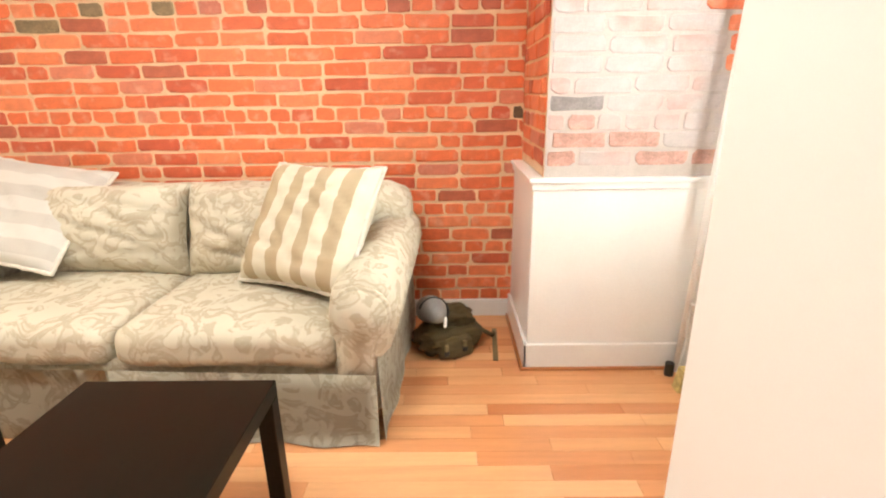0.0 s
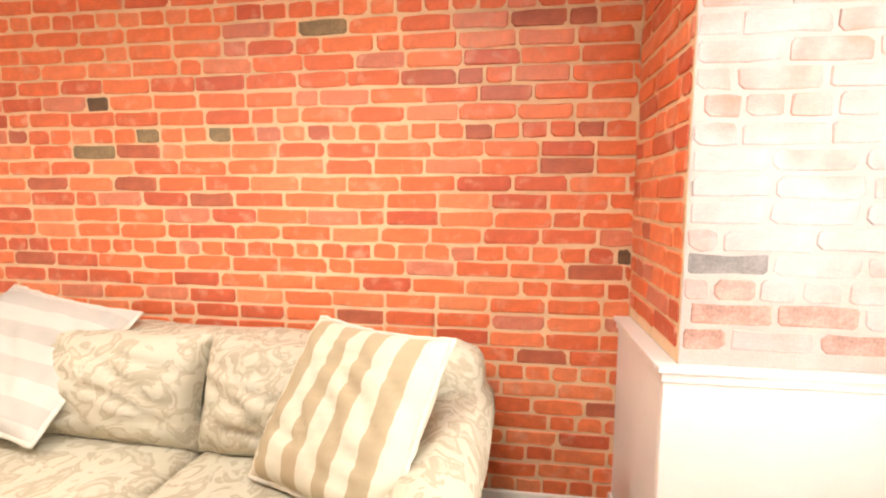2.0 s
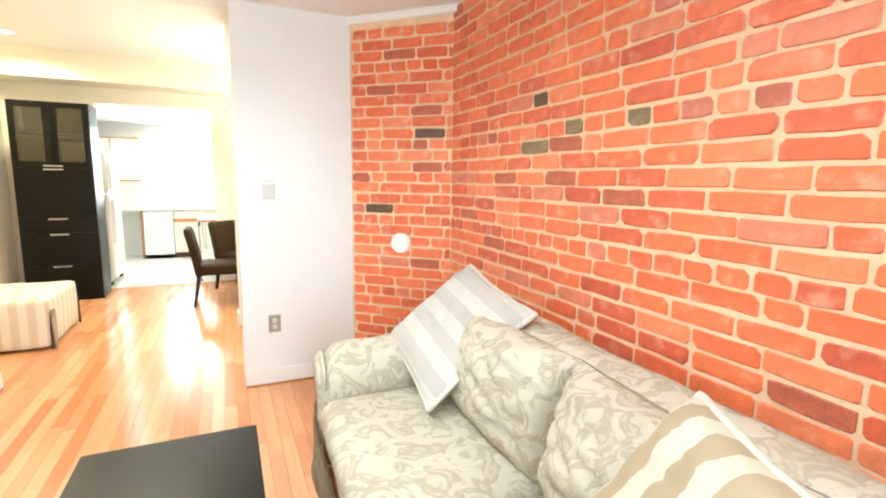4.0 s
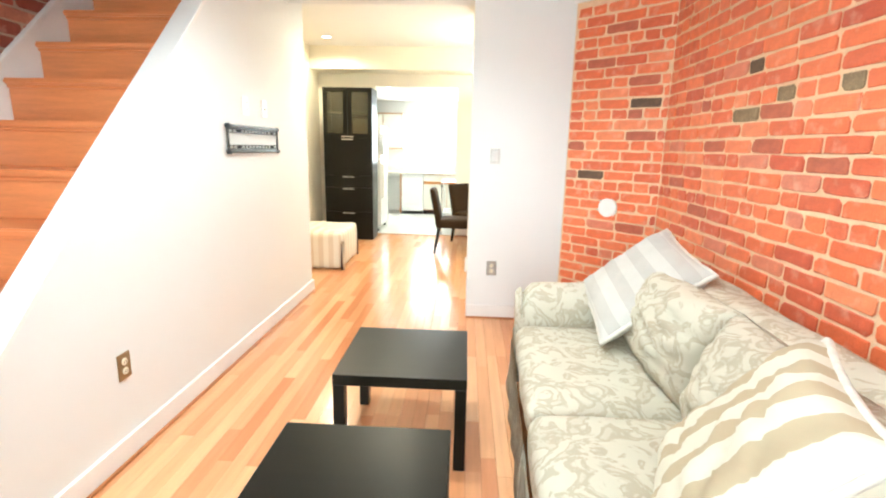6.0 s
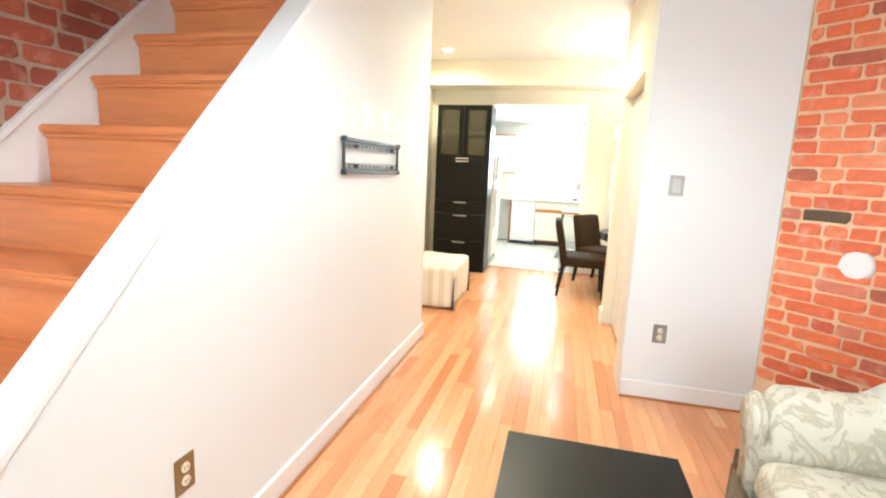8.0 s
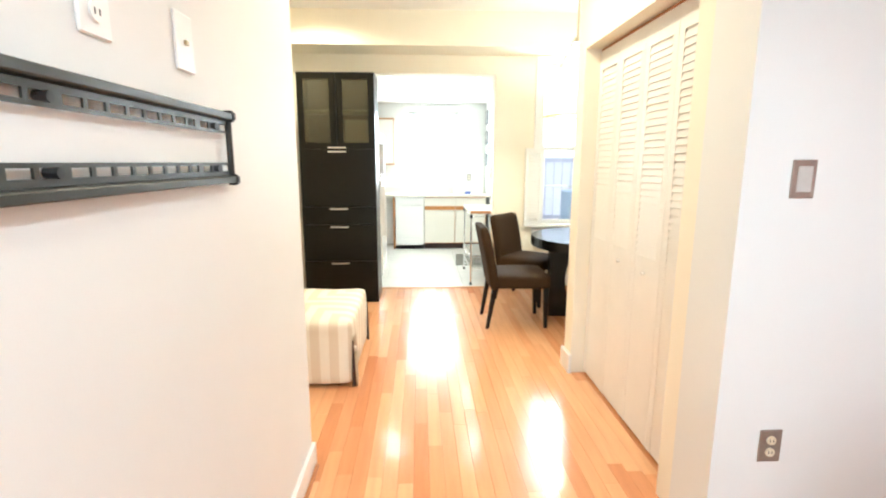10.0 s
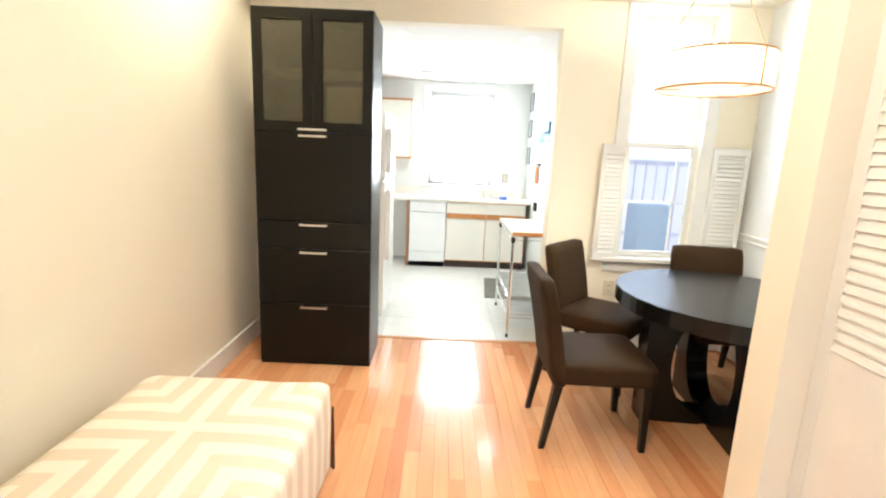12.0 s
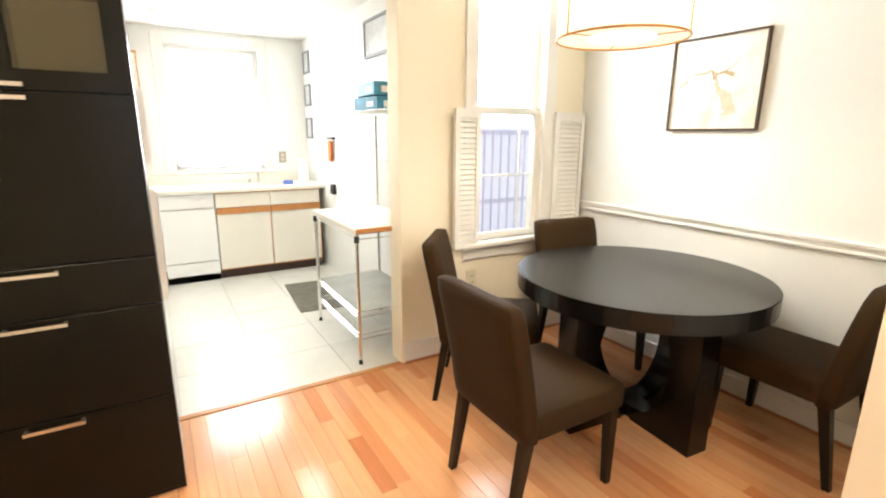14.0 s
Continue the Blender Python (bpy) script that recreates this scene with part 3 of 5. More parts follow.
def rolled_arm(x, sign, seed):
    """A rolled arm: an outline in x and z drawn out along y."""
    prof = [(-0.10, 0.12), (0.05, 0.12), (0.065, 0.36), (0.115, 0.42), (0.14, 0.50), (0.13, 0.575), (0.085, 0.632), (0.015, 0.655), (-0.055, 0.640), (-0.105, 0.59), (-0.118, 0.50)]
    bm = bmesh.new()
    ny = 14
    rings = []
    for j in range(ny + 1):
        y = -0.48 + 0.88 * j / ny
        k = 1 - 0.35 * max(0, (0.06 - (y + 0.48)) / 0.06) ** 2 * 0.3
        lift = 0.05 * (j / ny)
        ring = []
        for u, z in prof:
            p = Vector((x + sign * u * k, y, z * (1 if z < 0.3 else k) + (lift if z > 0.4 else 0)))
            ring.append(bm.verts.new(p + 0.010 * noise.noise_vector(p * 7 + Vector((seed, 0, 0)))))
        rings.append(ring)
    n = len(prof)
    for j in range(ny):
        for i in range(n):
            bm.faces.new((rings[j][i], rings[j][(i + 1) % n], rings[j + 1][(i + 1) % n], rings[j + 1][i]))
    bm.faces.new(rings[0]), bm.faces.new(rings[-1])
    bmesh.ops.recalc_face_normals(bm, faces=bm.faces[:])
    bmesh.ops.bevel(bm, geom=[e for e in bm.edges if abs(e.verts[0].co.y - e.verts[1].co.y) < 0.03 and max(e.verts[0].co.y, e.verts[1].co.y) < -0.45], offset=0.018, segments=2, affect="EDGES", clamp_overlap=True)
    return bm


def arm_face(x, sign):
    """The gathered front panel of a rolled arm: a round scroll over a tapering strip."""
    out = [(-0.085, 0.13), (0.045, 0.13), (0.055, 0.38)]
    for i in range(13):
        t = radians(-50 + 275 * i / 12)
        out.append((0.008 + 0.108 * math.cos(t), 0.520 + 0.105 * math.sin(t)))
    out.append((-0.085, 0.40))
    bm = prism([(x + sign * u, z) for u, z in out], -0.502, -0.470, "y")
    bmesh.ops.bevel(bm, geom=[e for e in bm.edges if abs(e.verts[0].co.y - e.verts[1].co.y) < 0.001 and e.verts[0].co.y < -0.49], offset=0.014, segments=3, affect="EDGES", clamp_overlap=True)
    return bm


for x, sign, sd in ((0.955, 1, 1), (-0.955, -1, 5)):
    arm = part("armrest", rolled_arm(x, sign, sd), FLORAL, s, smooth=True)
    part("arm_front", arm_face(x, sign), FLORAL, arm, "gathered scroll-patterned front panel", smooth=True)
part("backrest", soft_box(-1.05, 1.06, 0.20, 0.49, 0.30, 0.835, 0.12, 16, 0.016, 3), FLORAL, s, smooth=True)
for x0, x1, sd in ((-0.85, 0.030, 1), (0.034, 0.865, 2)):
    part("seat_cushion", soft_box(x0, x1, -0.505, 0.30, 0.292, 0.455, 0.062, 18, 0.012, sd, 0.028), FLORAL, s, smooth=True)
for x0, x1, sd in ((-0.74, 0.035, 4), (0.02, 0.80, 6)):
    bc = cushion(x1 - x0, 0.44, 0.34, sd, 30, 2.6, 0.75)
    bmesh.ops.transform(bc, matrix=Matrix.Translation(((x0 + x1) / 2, 0.15, 0.645)) @ Euler((radians(74), 0, 0)).to_matrix().to_4x4(), verts=bc.verts[:])
    part("back_cushion", bc, FLORAL, s, smooth=True)


def skirt(x0, y0, x1, y1, h, seed):
    """A hanging cloth strip with soft folds."""
    bm = bmesh.new()
    d = Vector((x1 - x0, y1 - y0, 0))
    L = d.length
    d.normalize()
    out = Vector((d.y, -d.x, 0))
    n = max(6, int(L / 0.04))
    cols = []
    for i in range(n + 1):
        k = i / n * L
        col = []
        for j in range(5):
            z = h * (1 - j / 4)
            w = (0.004 + 0.016 * j / 4) * noise.noise((k * 6 + seed, j * 0.3, seed)) + 0.012 * j / 4
            col.append(bm.verts.new(Vector((x0, y0, max(0.006, z))) + d * k + out * w))
        cols.append(col)
    for i in range(n):
        for j in range(4):
            bm.faces.new((cols[i][j], cols[i][j + 1], cols[i + 1][j + 1], cols[i + 1][j]))
    bmesh.ops.solidify(bm, geom=bm.faces[:], thickness=0.004)
    bmesh.ops.recalc_face_normals(bm, faces=bm.faces[:])
    return bm


part("skirt", skirt(-1.03, -0.512, 0.02, -0.512, 0.30, 1), FLORAL, s, smooth=True)
part("skirt", skirt(0.03, -0.512, 1.01, -0.512, 0.30, 2), FLORAL, s, smooth=True)
part("skirt", skirt(1.015, -0.49, 1.03, 0.46, 0.36, 3), FLORAL, s, smooth=True)
part("skirt", skirt(-1.03, 0.46, -1.03, -0.505, 0.36, 4), FLORAL, s, smooth=True)


def throw_pillow(label, corners, t, cloth, seed):
    """A square pillow whose plane runs through four corners (top left, top right, bottom right, bottom left)."""
    a, b, c2, d2 = [Vector(p) for p in corners]
    mid = (a + b + c2 + d2) / 4
    ux = ((b - a) + (c2 - d2)).normalized()
    uy = (a - d2) + (b - c2)
    uy = (uy - ux * uy.dot(ux)).normalized()
    uz = ux.cross(uy)
    w, h = ((b - a).length + (c2 - d2).length) / 2, ((a - d2).length + (b - c2).length) / 2
    p = new("throw_pillow")
    tagged(p, label, "pillow", "pillows on the sofa")
    m = Matrix((ux, uy, uz)).transposed().to_4x4()
    m.translation = mid
    p.matrix_basis = m
    part("cover", cushion(w, h, t, seed), cloth, p, smooth=True)
    part("fringe", fringe(w, h, 0.011, seed), FRINGE, p, smooth=True)
    return p


PILLOW_A = ((-2.22, 2.30, 0.965), (-1.56, 2.195, 0.90), (-1.60, 1.83, 0.51), (-2.22, 1.80, 0.625))
PILLOW_B = ((-0.692, 2.074, 0.945), (-0.18, 1.82, 0.955), (-0.29, 1.53, 0.51), (-0.785, 1.77, 0.50))
throw_pillow("grey and white striped throw pillow with a fluffy edge", PILLOW_A, 0.15, STRIPE_GREY, 3)
throw_pillow("tan and cream striped throw pillow leaning on the sofa arm", PILLOW_B, 0.20, STRIPE_TAN, 8)

plate_set("wall_outlet", "duplex wall outlet with an aged brass plate", (-1.385, -0.33, 0.43), 0, BRASSPLATE, IVORY, "outlet")
plate_set("wall_switch", "rocker switch with a nickel plate on the white wall", (-3.369, 1.368, 1.34), -90, NICKELPLATE, mat("grey_plastic", (0.50, 0.49, 0.46), 0.4), "switch")
plate_set("wall_outlet", "duplex wall outlet with a nickel plate on the white wall", (-3.369, 1.375, 0.43), -90, NICKELPLATE, IVORY, "outlet")
ow = plate_set("wall_outlet", "white outlet plate above the television bracket", (-2.735, -0.33, 1.64), 0, WHITEPL, WHITEPL, "outlet")
cw = thing("cable_plate", "white cable plate above the television bracket", "outlet", at=(-3.03, -0.33, 1.64))
part("plate", box(-0.04, 0.04, 0, 0.006, -0.06, 0.06), WHITEPL, cw, bevel=0.003)
part("jack", box(-0.006, 0.006, 0.006, 0.012, -0.005, 0.005), BRASSPLATE, cw)


def tv_bracket():
    t = thing("tv_bracket", "black steel television wall bracket with slotted rails", "wall bracket", at=(-2.823, -0.33, 1.424))
    for sg in (1, -1):
        bm = bmesh.new()

        def strip(x0, x1, za, zb):
            box(x0, x1, 0.010, 0.014, min(sg * za, sg * zb), max(sg * za, sg * zb), bm)
        strip(-0.385, 0.385, 0.036, 0.043), strip(-0.385, 0.385, 0.057, 0.068)
        x = -0.385
        for i in range(15):
            wide = 0.026 if i in (3, 11) else 0.010
            strip(x, min(0.385, x + wide), 0.043, 0.057)
            x += 0.0522 + (0.006 if i in (3, 11) else 0)
        rail = part("slotted_rail", bm, DARKMETAL, t)
        za, zb = sorted((sg * 0.068, sg * 0.090))
        flange = prism([(0.0, za), (0.030, za + 0.003), (0.030, zb - 0.003), (0.0, zb)], -0.385, 0.385, "x")
        part("flange", flange, DARKMETAL, rail, bevel=0.002)
        for x in (-0.30, 0.225):
            part("bolt", tube((x, 0, sg * 0.050), (x, 0.020, sg * 0.050), 0.008, seg=8), BLACKRUB, rail)
    for x in (-0.384, 0.384):
        post = part("end_post", tube((x, 0.016, -0.085), (x, 0.016, 0.085), 0.008, seg=12), DARKMETAL, t)
        for z in (-0.080, 0.080):
            part("end_cap", box(x - 0.012, x + 0.012, 0.004, 0.034, z - 0.014, z + 0.014), BLACKRUB, post, bevel=0.005, seg=2)
    return t


tv_bracket()
d = thing("round_cover", "round white cover with a chrome rim on the brick", "wall cover", at=(-3.055, 2.232, 0.99), turn=0)
nrm = Vector((0.531, -0.505, 0)).normalized()
d.matrix_basis = Matrix.Translation((-3.115, 2.205, 0.985)) @ nrm.to_track_quat("Z", "Y").to_matrix().to_4x4()
part("rim", tube((0, 0, 0), (0, 0, 0.014), 0.085, 0.080, 32), CHROME, d)
part("cover", tube((0, 0, 0.014), (0, 0, 0.024), 0.070, 0.064, 32), WHITEPL, d)

# olive rucksack with a helmet on it, beside the sofa
def lump(rx, ry, rz, cz, seed, rough=1.0, sub=4, floor_z=0.0):
    """A slumped cloth form with folds, flat where it lies."""
    bm = bmesh.new()
    bmesh.ops.create_icosphere(bm, subdivisions=sub, radius=1)
    for v in bm.verts:
        p = v.co.copy()
        q = p + Vector((seed, 0, 0))
        sq = 1 / max(abs(p.x), abs(p.y), abs(p.z)) ** 0.45
        k = sq * (1 + rough * (0.10 * noise.noise(q * 1.7) + 0.12 * noise.noise(q * 4.1) - 0.10 * (1 - abs(noise.noise(q * 3.3))) ** 5))
        v.co = Vector((p.x * rx * k, p.y * ry * k, max(floor_z, cz + p.z * rz * k)))
    return bm


bag = thing("rucksack", "crumpled olive canvas rucksack lying on the floor", "bag", at=(0.075, 2.09, 0), turn=28)
part("body", lump(0.175, 0.12, 0.062, 0.070, 1, 1.6), OLIVE, bag, smooth=True)
flap = part("flap", lump(0.115, 0.095, 0.050, 0.140, 4, 1.8), OLIVE, bag, smooth=True)
flap.location = (0.055, 0.045, 0.0)
flap.rotation_euler = (0, radians(-8), radians(-12))
pocket = part("front_pocket", lump(0.10, 0.035, 0.055, 0.055, 7), OLIVE, bag, smooth=True)
pocket.location = (-0.02, -0.115, 0)
for x in (-0.07, 0.03):
    part("buckle", box(x - 0.012, x + 0.012, -0.046, -0.034, 0.045, 0.070), BLACKRUB, pocket, bevel=0.003)
    part("strap", box(x - 0.008, x + 0.008, -0.044, -0.030, 0.065, 0.100), STRAP, pocket)
tail = bmesh.new()
for i in range(6):
    u = i / 5
    tube((0.15 + 0.09 * u, -0.02 + 0.02 * math.sin(u * 5), 0.075 - 0.055 * u), (0.15 + 0.09 * (u + 0.2), -0.02 + 0.02 * math.sin((u + 0.2) * 5), 0.075 - 0.055 * min(1, u + 0.2)), 0.012, seg=8, bm=tail)
part("strap_end", tail, OLIVE, bag)
hm = thing("helmet", "silver-grey helmet with a dark seam lying on the rucksack", "helmet", at=(-0.010, 2.07, 0.205))
bm = bmesh.new()
bmesh.ops.create_uvsphere(bm, u_segments=28, v_segments=18, radius=1)
for v in bm.verts:
    p = v.co.copy()
    v.co = Vector((p.x * 0.070 * (1 + 0.15 * p.z), p.y * 0.115, max(-0.045, p.z * 0.080)))
shell = part("shell", bm, GREYNYLON, hm, smooth=True)
bm = bmesh.new()
for i in range(16):
    t0, t1 = math.pi * i / 16 - 0.2, math.pi * (i + 1) / 16 - 0.2
    tube((0.073 * math.cos(t0), -0.05 + 0.02 * i / 16, 0.074 * math.sin(t0)), (0.073 * math.cos(t1), -0.05 + 0.02 * (i + 1) / 16, 0.074 * math.sin(t1)), 0.006, seg=6, bm=bm)
part("seam", bm, BLACKRUB, shell)
part("chin_strap", box(0.03, 0.045, -0.112, -0.102, -0.06, -0.01), WHITEPL, hm, bevel=0.003)
hm.rotation_euler = (radians(-14), radians(10), radians(20))
sp = thing("webbing_strap", "olive webbing strap lying on the floor", "strap", at=(0.315, 2.10, 0.0), turn=-4)
part("strap", box(-0.013, 0.013, -0.16, 0.17, 0, 0.004), STRAP, sp)

# broom, dustpan and rod in the corner
br = thing("broom", "yellow-handled broom with a green grip leaning in the corner", "broom", at=(1.165, 1.70, 0))
part("handle", tube((0.0, 0, 0.14), (0.135, 0.11, 1.13), 0.012, seg=12), YELLOW, br, smooth=True)
part("grip", tube((0.135, 0.11, 1.13), (0.152, 0.122, 1.25), 0.014, seg=12), GREEN, br, "green plastic grip", smooth=True)
part("socket", tube((-0.008, -0.008, 0.08), (0.001, 0.001, 0.16), 0.045, 0.016, 14), YELLOW, br)
bm = box(-0.11, 0.07, -0.035, 0.02, 0.0, 0.10)
for v in bm.verts:
    if v.co.z > 0.05:
        v.co.x = -0.02 + (v.co.x + 0.02) * 0.8
part("bristles", bm, BRISTLE, br, "straw-coloured bristles")
dp = thing("dustpan", "grey upright dustpan standing behind the broom", "dustpan", at=(1.225, 1.80, 0))
part("pan", prism([(-0.12, 0), (0.12, 0), (0.10, 0.20), (-0.10, 0.20)], -0.02, 0.0, "y"), mat("pale_grey_plastic", (0.55, 0.53, 0.48), 0.4), dp, bevel=0.004)
bm = box(-0.105, -0.085, -0.02, 0.02, 0.20, 0.36)
box(0.085, 0.105, -0.02, 0.02, 0.20, 0.36, bm), box(-0.085, 0.085, -0.02, 0.02, 0.335, 0.36, bm)
part("handle_frame", bm, bpy.data.materials["pale_grey_plastic"], dp)
part("clip", tube((0.10, -0.01, 0.36), (0.15, -0.01, 0.37), 0.012, seg=8), DARKMETAL, dp)
rd = thing("white_rod", "long white rod leaning against the chimney breast", "rod", at=(1.11, 1.83, 0))
part("rod", tube((0, -0.02, 0.02), (0.10, 0.005, 2.3), 0.014, seg=12), WHITEPL, rd, smooth=True)
part("foot", tube((-0.03, -0.02, 0), (-0.03, -0.02, 0.06), 0.02, seg=12), DARKMETAL, rd)

# front window with blind
w1 = tagged(new("window_1"), "white front window with a lowered slatted blind", "window", kind="structure")
w1.location = (1.39, 1.20, 0.68)
bm = box(-0.02, 0, -0.43, -0.34, -0.09, 1.61)
box(-0.02, 0, 0.34, 0.43, -0.09, 1.61, bm), box(-0.02, 0, -0.34, 0.34, 1.52, 1.61, bm), box(-0.02, 0, -0.34, 0.34, -0.09, 0.0, bm)
part("casing", bm, TRIM, w1, bevel=0.003)
part("window_sill", box(-0.05, 0.05, -0.45, 0.45, -0.02, 0.005), TRIM, w1, bevel=0.004)
pane("pane", box(0.10, 0.106, -0.34, 0.34, 0, 1.52), GLASS, w1)
slat = None
for i in range(37):
    z = 0.03 + i * 0.04
    bm = box(-0.0125, 0.0125, -0.33, 0.33, -0.001, 0.001)
    if slat is None:
        slat = part("slat", bm, WHITEPL, w1)
        sm = slat
    else:
        bm.free()
        sm = new("slat", slat.data)
        sm.parent = w1
    sm.matrix_basis = pose(0.03, 0, z, 0, 14, 0)
part("headrail", box(0.01, 0.05, -0.335, 0.335, 1.48, 1.52), WHITEPL, w1)

# ---- hall and dining room ----
dr = tagged(new("door_1"), "white louvred folding closet doors, closed", "door", kind="structure")
dr.location = (-3.70, 1.28, 0)
PW = 1.20 / 4
for i in range(4):
    x1 = -i * PW - 0.001
    x0 = x1 - PW + 0.002
    bm = box(x0, x0 + 0.045, -0.014, 0.014, 0.02, 2.04)
    box(x1 - 0.045, x1, -0.014, 0.014, 0.02, 2.04, bm), box(x0 + 0.045, x1 - 0.045, -0.014, 0.014, 1.93, 2.04, bm)
    box(x0 + 0.045, x1 - 0.045, -0.012, 0.012, 0.02, 0.935, bm)
    leaf = part("door_leaf", bm, TRIM, dr)
    for k in range(30):
        z = 0.9520 + k * 0.0328
        lb = box(x0 + 0.044, x1 - 0.044, -0.0158, 0.0158, -0.0025, 0.0025)
        bmesh.ops.transform(lb, matrix=Matrix.Translation((0, -0.009, z)) @ Euler((radians(78), 0, 0)).to_matrix().to_4x4(), verts=lb.verts[:])
        part("slat", lb, TRIM, leaf)
    part("backing", box(x0 + 0.045, x1 - 0.045, -0.004, 0.002, 0.935, 1.93), TRIM, leaf)
    if i in (1, 2):
        part("door_knob", tube((x0 + PW * 0.5, -0.014, 0.86), (x0 + PW * 0.5, -0.030, 0.86), 0.008, 0.011, 20), TRIM, leaf, smooth=True)
structure("closet_track", box(-4.90, -3.70, 1.272, 1.288, 2.045, 2.056), QR, "dark metal folding door track", "trim")

o = thing("ottoman", "ottoman in a cream striped slipcover with pleated corners", "ottoman", at=(-5.145, -0.645, 0))
part("cover", soft_box(-0.415, 0.415, -0.40, 0.40, 0.015, 0.435, 0.045, 14, 0.008, 2, 0.01), STRIPE_OTT, o, smooth=True)
for sx in (1, -1):
    # Dark triangle laid on the corner as the shade inside the open fold.
    fold = prism([(-0.012, 0.0), (0.0, 0.30), (0.012, 0.0)], 0, 0.010, "y")
    bmesh.ops.transform(fold, matrix=Matrix.Translation((sx * 0.400, 0.400, 0.012)) @ Euler((0, 0, radians(-45 * sx))).to_matrix().to_4x4(), verts=fold.verts[:])
    part("pleat_shade", fold, DARKKICK, o, "dark sliver for the shade inside the open corner fold")
part("flap", skirt(0.405, 0.405, 0.30, 0.405, 0.33, 6), STRIPE_OTT, o, smooth=True)
part("tie", tube((0.398, 0.415, 0.27), (0.402, 0.42, 0.24), 0.012, 0.006, 8), FRINGE, o)


def tall_cabinet():
    t = thing("tall_cabinet", "tall black-brown cabinet with glass doors above a flap and drawers", "cabinet", at=(-6.612, -0.605, 0))
    bm = box(-0.40, -0.018, -0.36, -0.342, 0, 2.215)
    box(-0.40, -0.018, 0.342, 0.36, 0, 2.215, bm), box(-0.40, -0.018, -0.342, 0.342, 2.197, 2.215, bm)
    box(-0.40, -0.018, -0.342, 0.342, 0.0, 0.03, bm), box(-0.40, -0.39, -0.342, 0.342, 0.03, 2.197, bm), box(-0.40, -0.018, -0.342, 0.342, 1.500, 1.515, bm)
    part("body", bm, BLACK, t)
    part("shelf", box(-0.39, -0.04, -0.342, 0.342, 1.865, 1.88), LAMINATE, t, "pale shelf behind the glass")
    for y0, y1 in ((-0.358, -0.002), (0.002, 0.358)):
        z0, z1 = 1.512, 2.212
        bm = box(-0.018, 0, y0, y0 + 0.06, z0, z1)
        box(-0.018, 0, y1 - 0.06, y1, z0, z1, bm), box(-0.018, 0, y0 + 0.06, y1 - 0.06, z0, z0 + 0.06, bm), box(-0.018, 0, y0 + 0.06, y1 - 0.06, z1 - 0.06, z1, bm)
        leaf = part("glass_door", bm, BLACK, t)
        part("pane", box(-0.012, -0.007, y0 + 0.06, y1 - 0.06, z0 + 0.06, z1 - 0.06), FROST, leaf, "smoky frosted pane")
    for nm, z0, z1, hz in (("flap", 0.967, 1.507, 1.488), ("drawer", 0.792, 0.962, 0.944), ("drawer", 0.428, 0.787, 0.768), ("drawer", 0.025, 0.423, 0.406)):
        f = part(nm, box(-0.018, 0, -0.358, 0.358, z0, z1), BLACK, t, bevel=0.0015)
        bm = box(0.022, 0.030, -0.085, 0.085, hz - 0.006, hz + 0.006)
        box(0.0, 0.022, -0.083, -0.073, hz - 0.005, hz + 0.005, bm), box(0.0, 0.022, 0.073, 0.083, hz - 0.005, hz + 0.005, bm)
        part("handle", bm, STEEL, f, "brushed steel handle")
    bm = box(0.022, 0.030, -0.085, 0.085, 1.520, 1.532)
    box(0.0, 0.022, -0.083, -0.073, 1.521, 1.531, bm), box(0.0, 0.022, 0.073, 0.083, 1.521, 1.531, bm)
    part("handle", bm, STEEL, t, "brushed steel handle")
    return t


tall_cabinet()
# Pale block close behind the pane imitates a bright reflection in it.
bx = thing("white_box", "pale block standing in for a reflection in the smoky cabinet glass", "box", at=(-6.72, -0.43, 1.515))
part("carton", box(-0.08, 0.08, -0.10, 0.13, 0, 0.27), WHITEPL, bx, bevel=0.004)
bw = thing("green_bowl", "small dark green bowl in the cabinet", "bowl", at=(-6.72, -0.30, 1.515))
part("bowl", tube((0, 0, 0), (0, 0, 0.06), 0.03, 0.05, 20), mat("dark_green_glaze", (0.02, 0.04, 0.015), 0.3), bw)


def dining_table():
    t = thing("dining_table", "round black dining table on a cross of curved legs", "table", at=(-6.12, 1.77, 0))
    bm = tube((0, 0, 0.655), (0, 0, 0.74), 0.585, seg=72)
    bmesh.ops.bevel(bm, geom=[e for e in bm.edges if abs(e.verts[0].co.z - e.verts[1].co.z) < 0.01], offset=0.004, segments=2, affect="EDGES")
    part("tabletop", bm, TABLEBLACK, t)
    part("base_bar", box(-0.40, 0.40, -0.055, 0.055, 0, 0.075), TABLEBLACK, t, bevel=0.003)
    part("base_bar", box(-0.055, 0.055, -0.40, 0.40, 0.0005, 0.0745), TABLEBLACK, t, bevel=0.003)
    outer = [(0.42, 0.0), (0.42, 0.655), (0.20, 0.655)]
    for i in range(15):
        a = radians(80 - 160 * i / 14)
        outer.append((0.09 + 0.19 * math.cos(a), 0.35 + 0.29 * math.sin(a)))
    outer.append((0.09, 0.055))
    outer.append((0.09, 0.0))
    for k in range(4):
        bm = prism(outer, -0.062, 0.062, "y")
        bmesh.ops.transform(bm, matrix=Matrix.Rotation(radians(90 * k), 4, "Z"), verts=bm.verts[:])
        part("curved_leg", bm, TABLEBLACK, t)
    t.matrix_basis = pose(-6.12, 1.77, 0, 0, 0, -5)
    return t


dining_table()


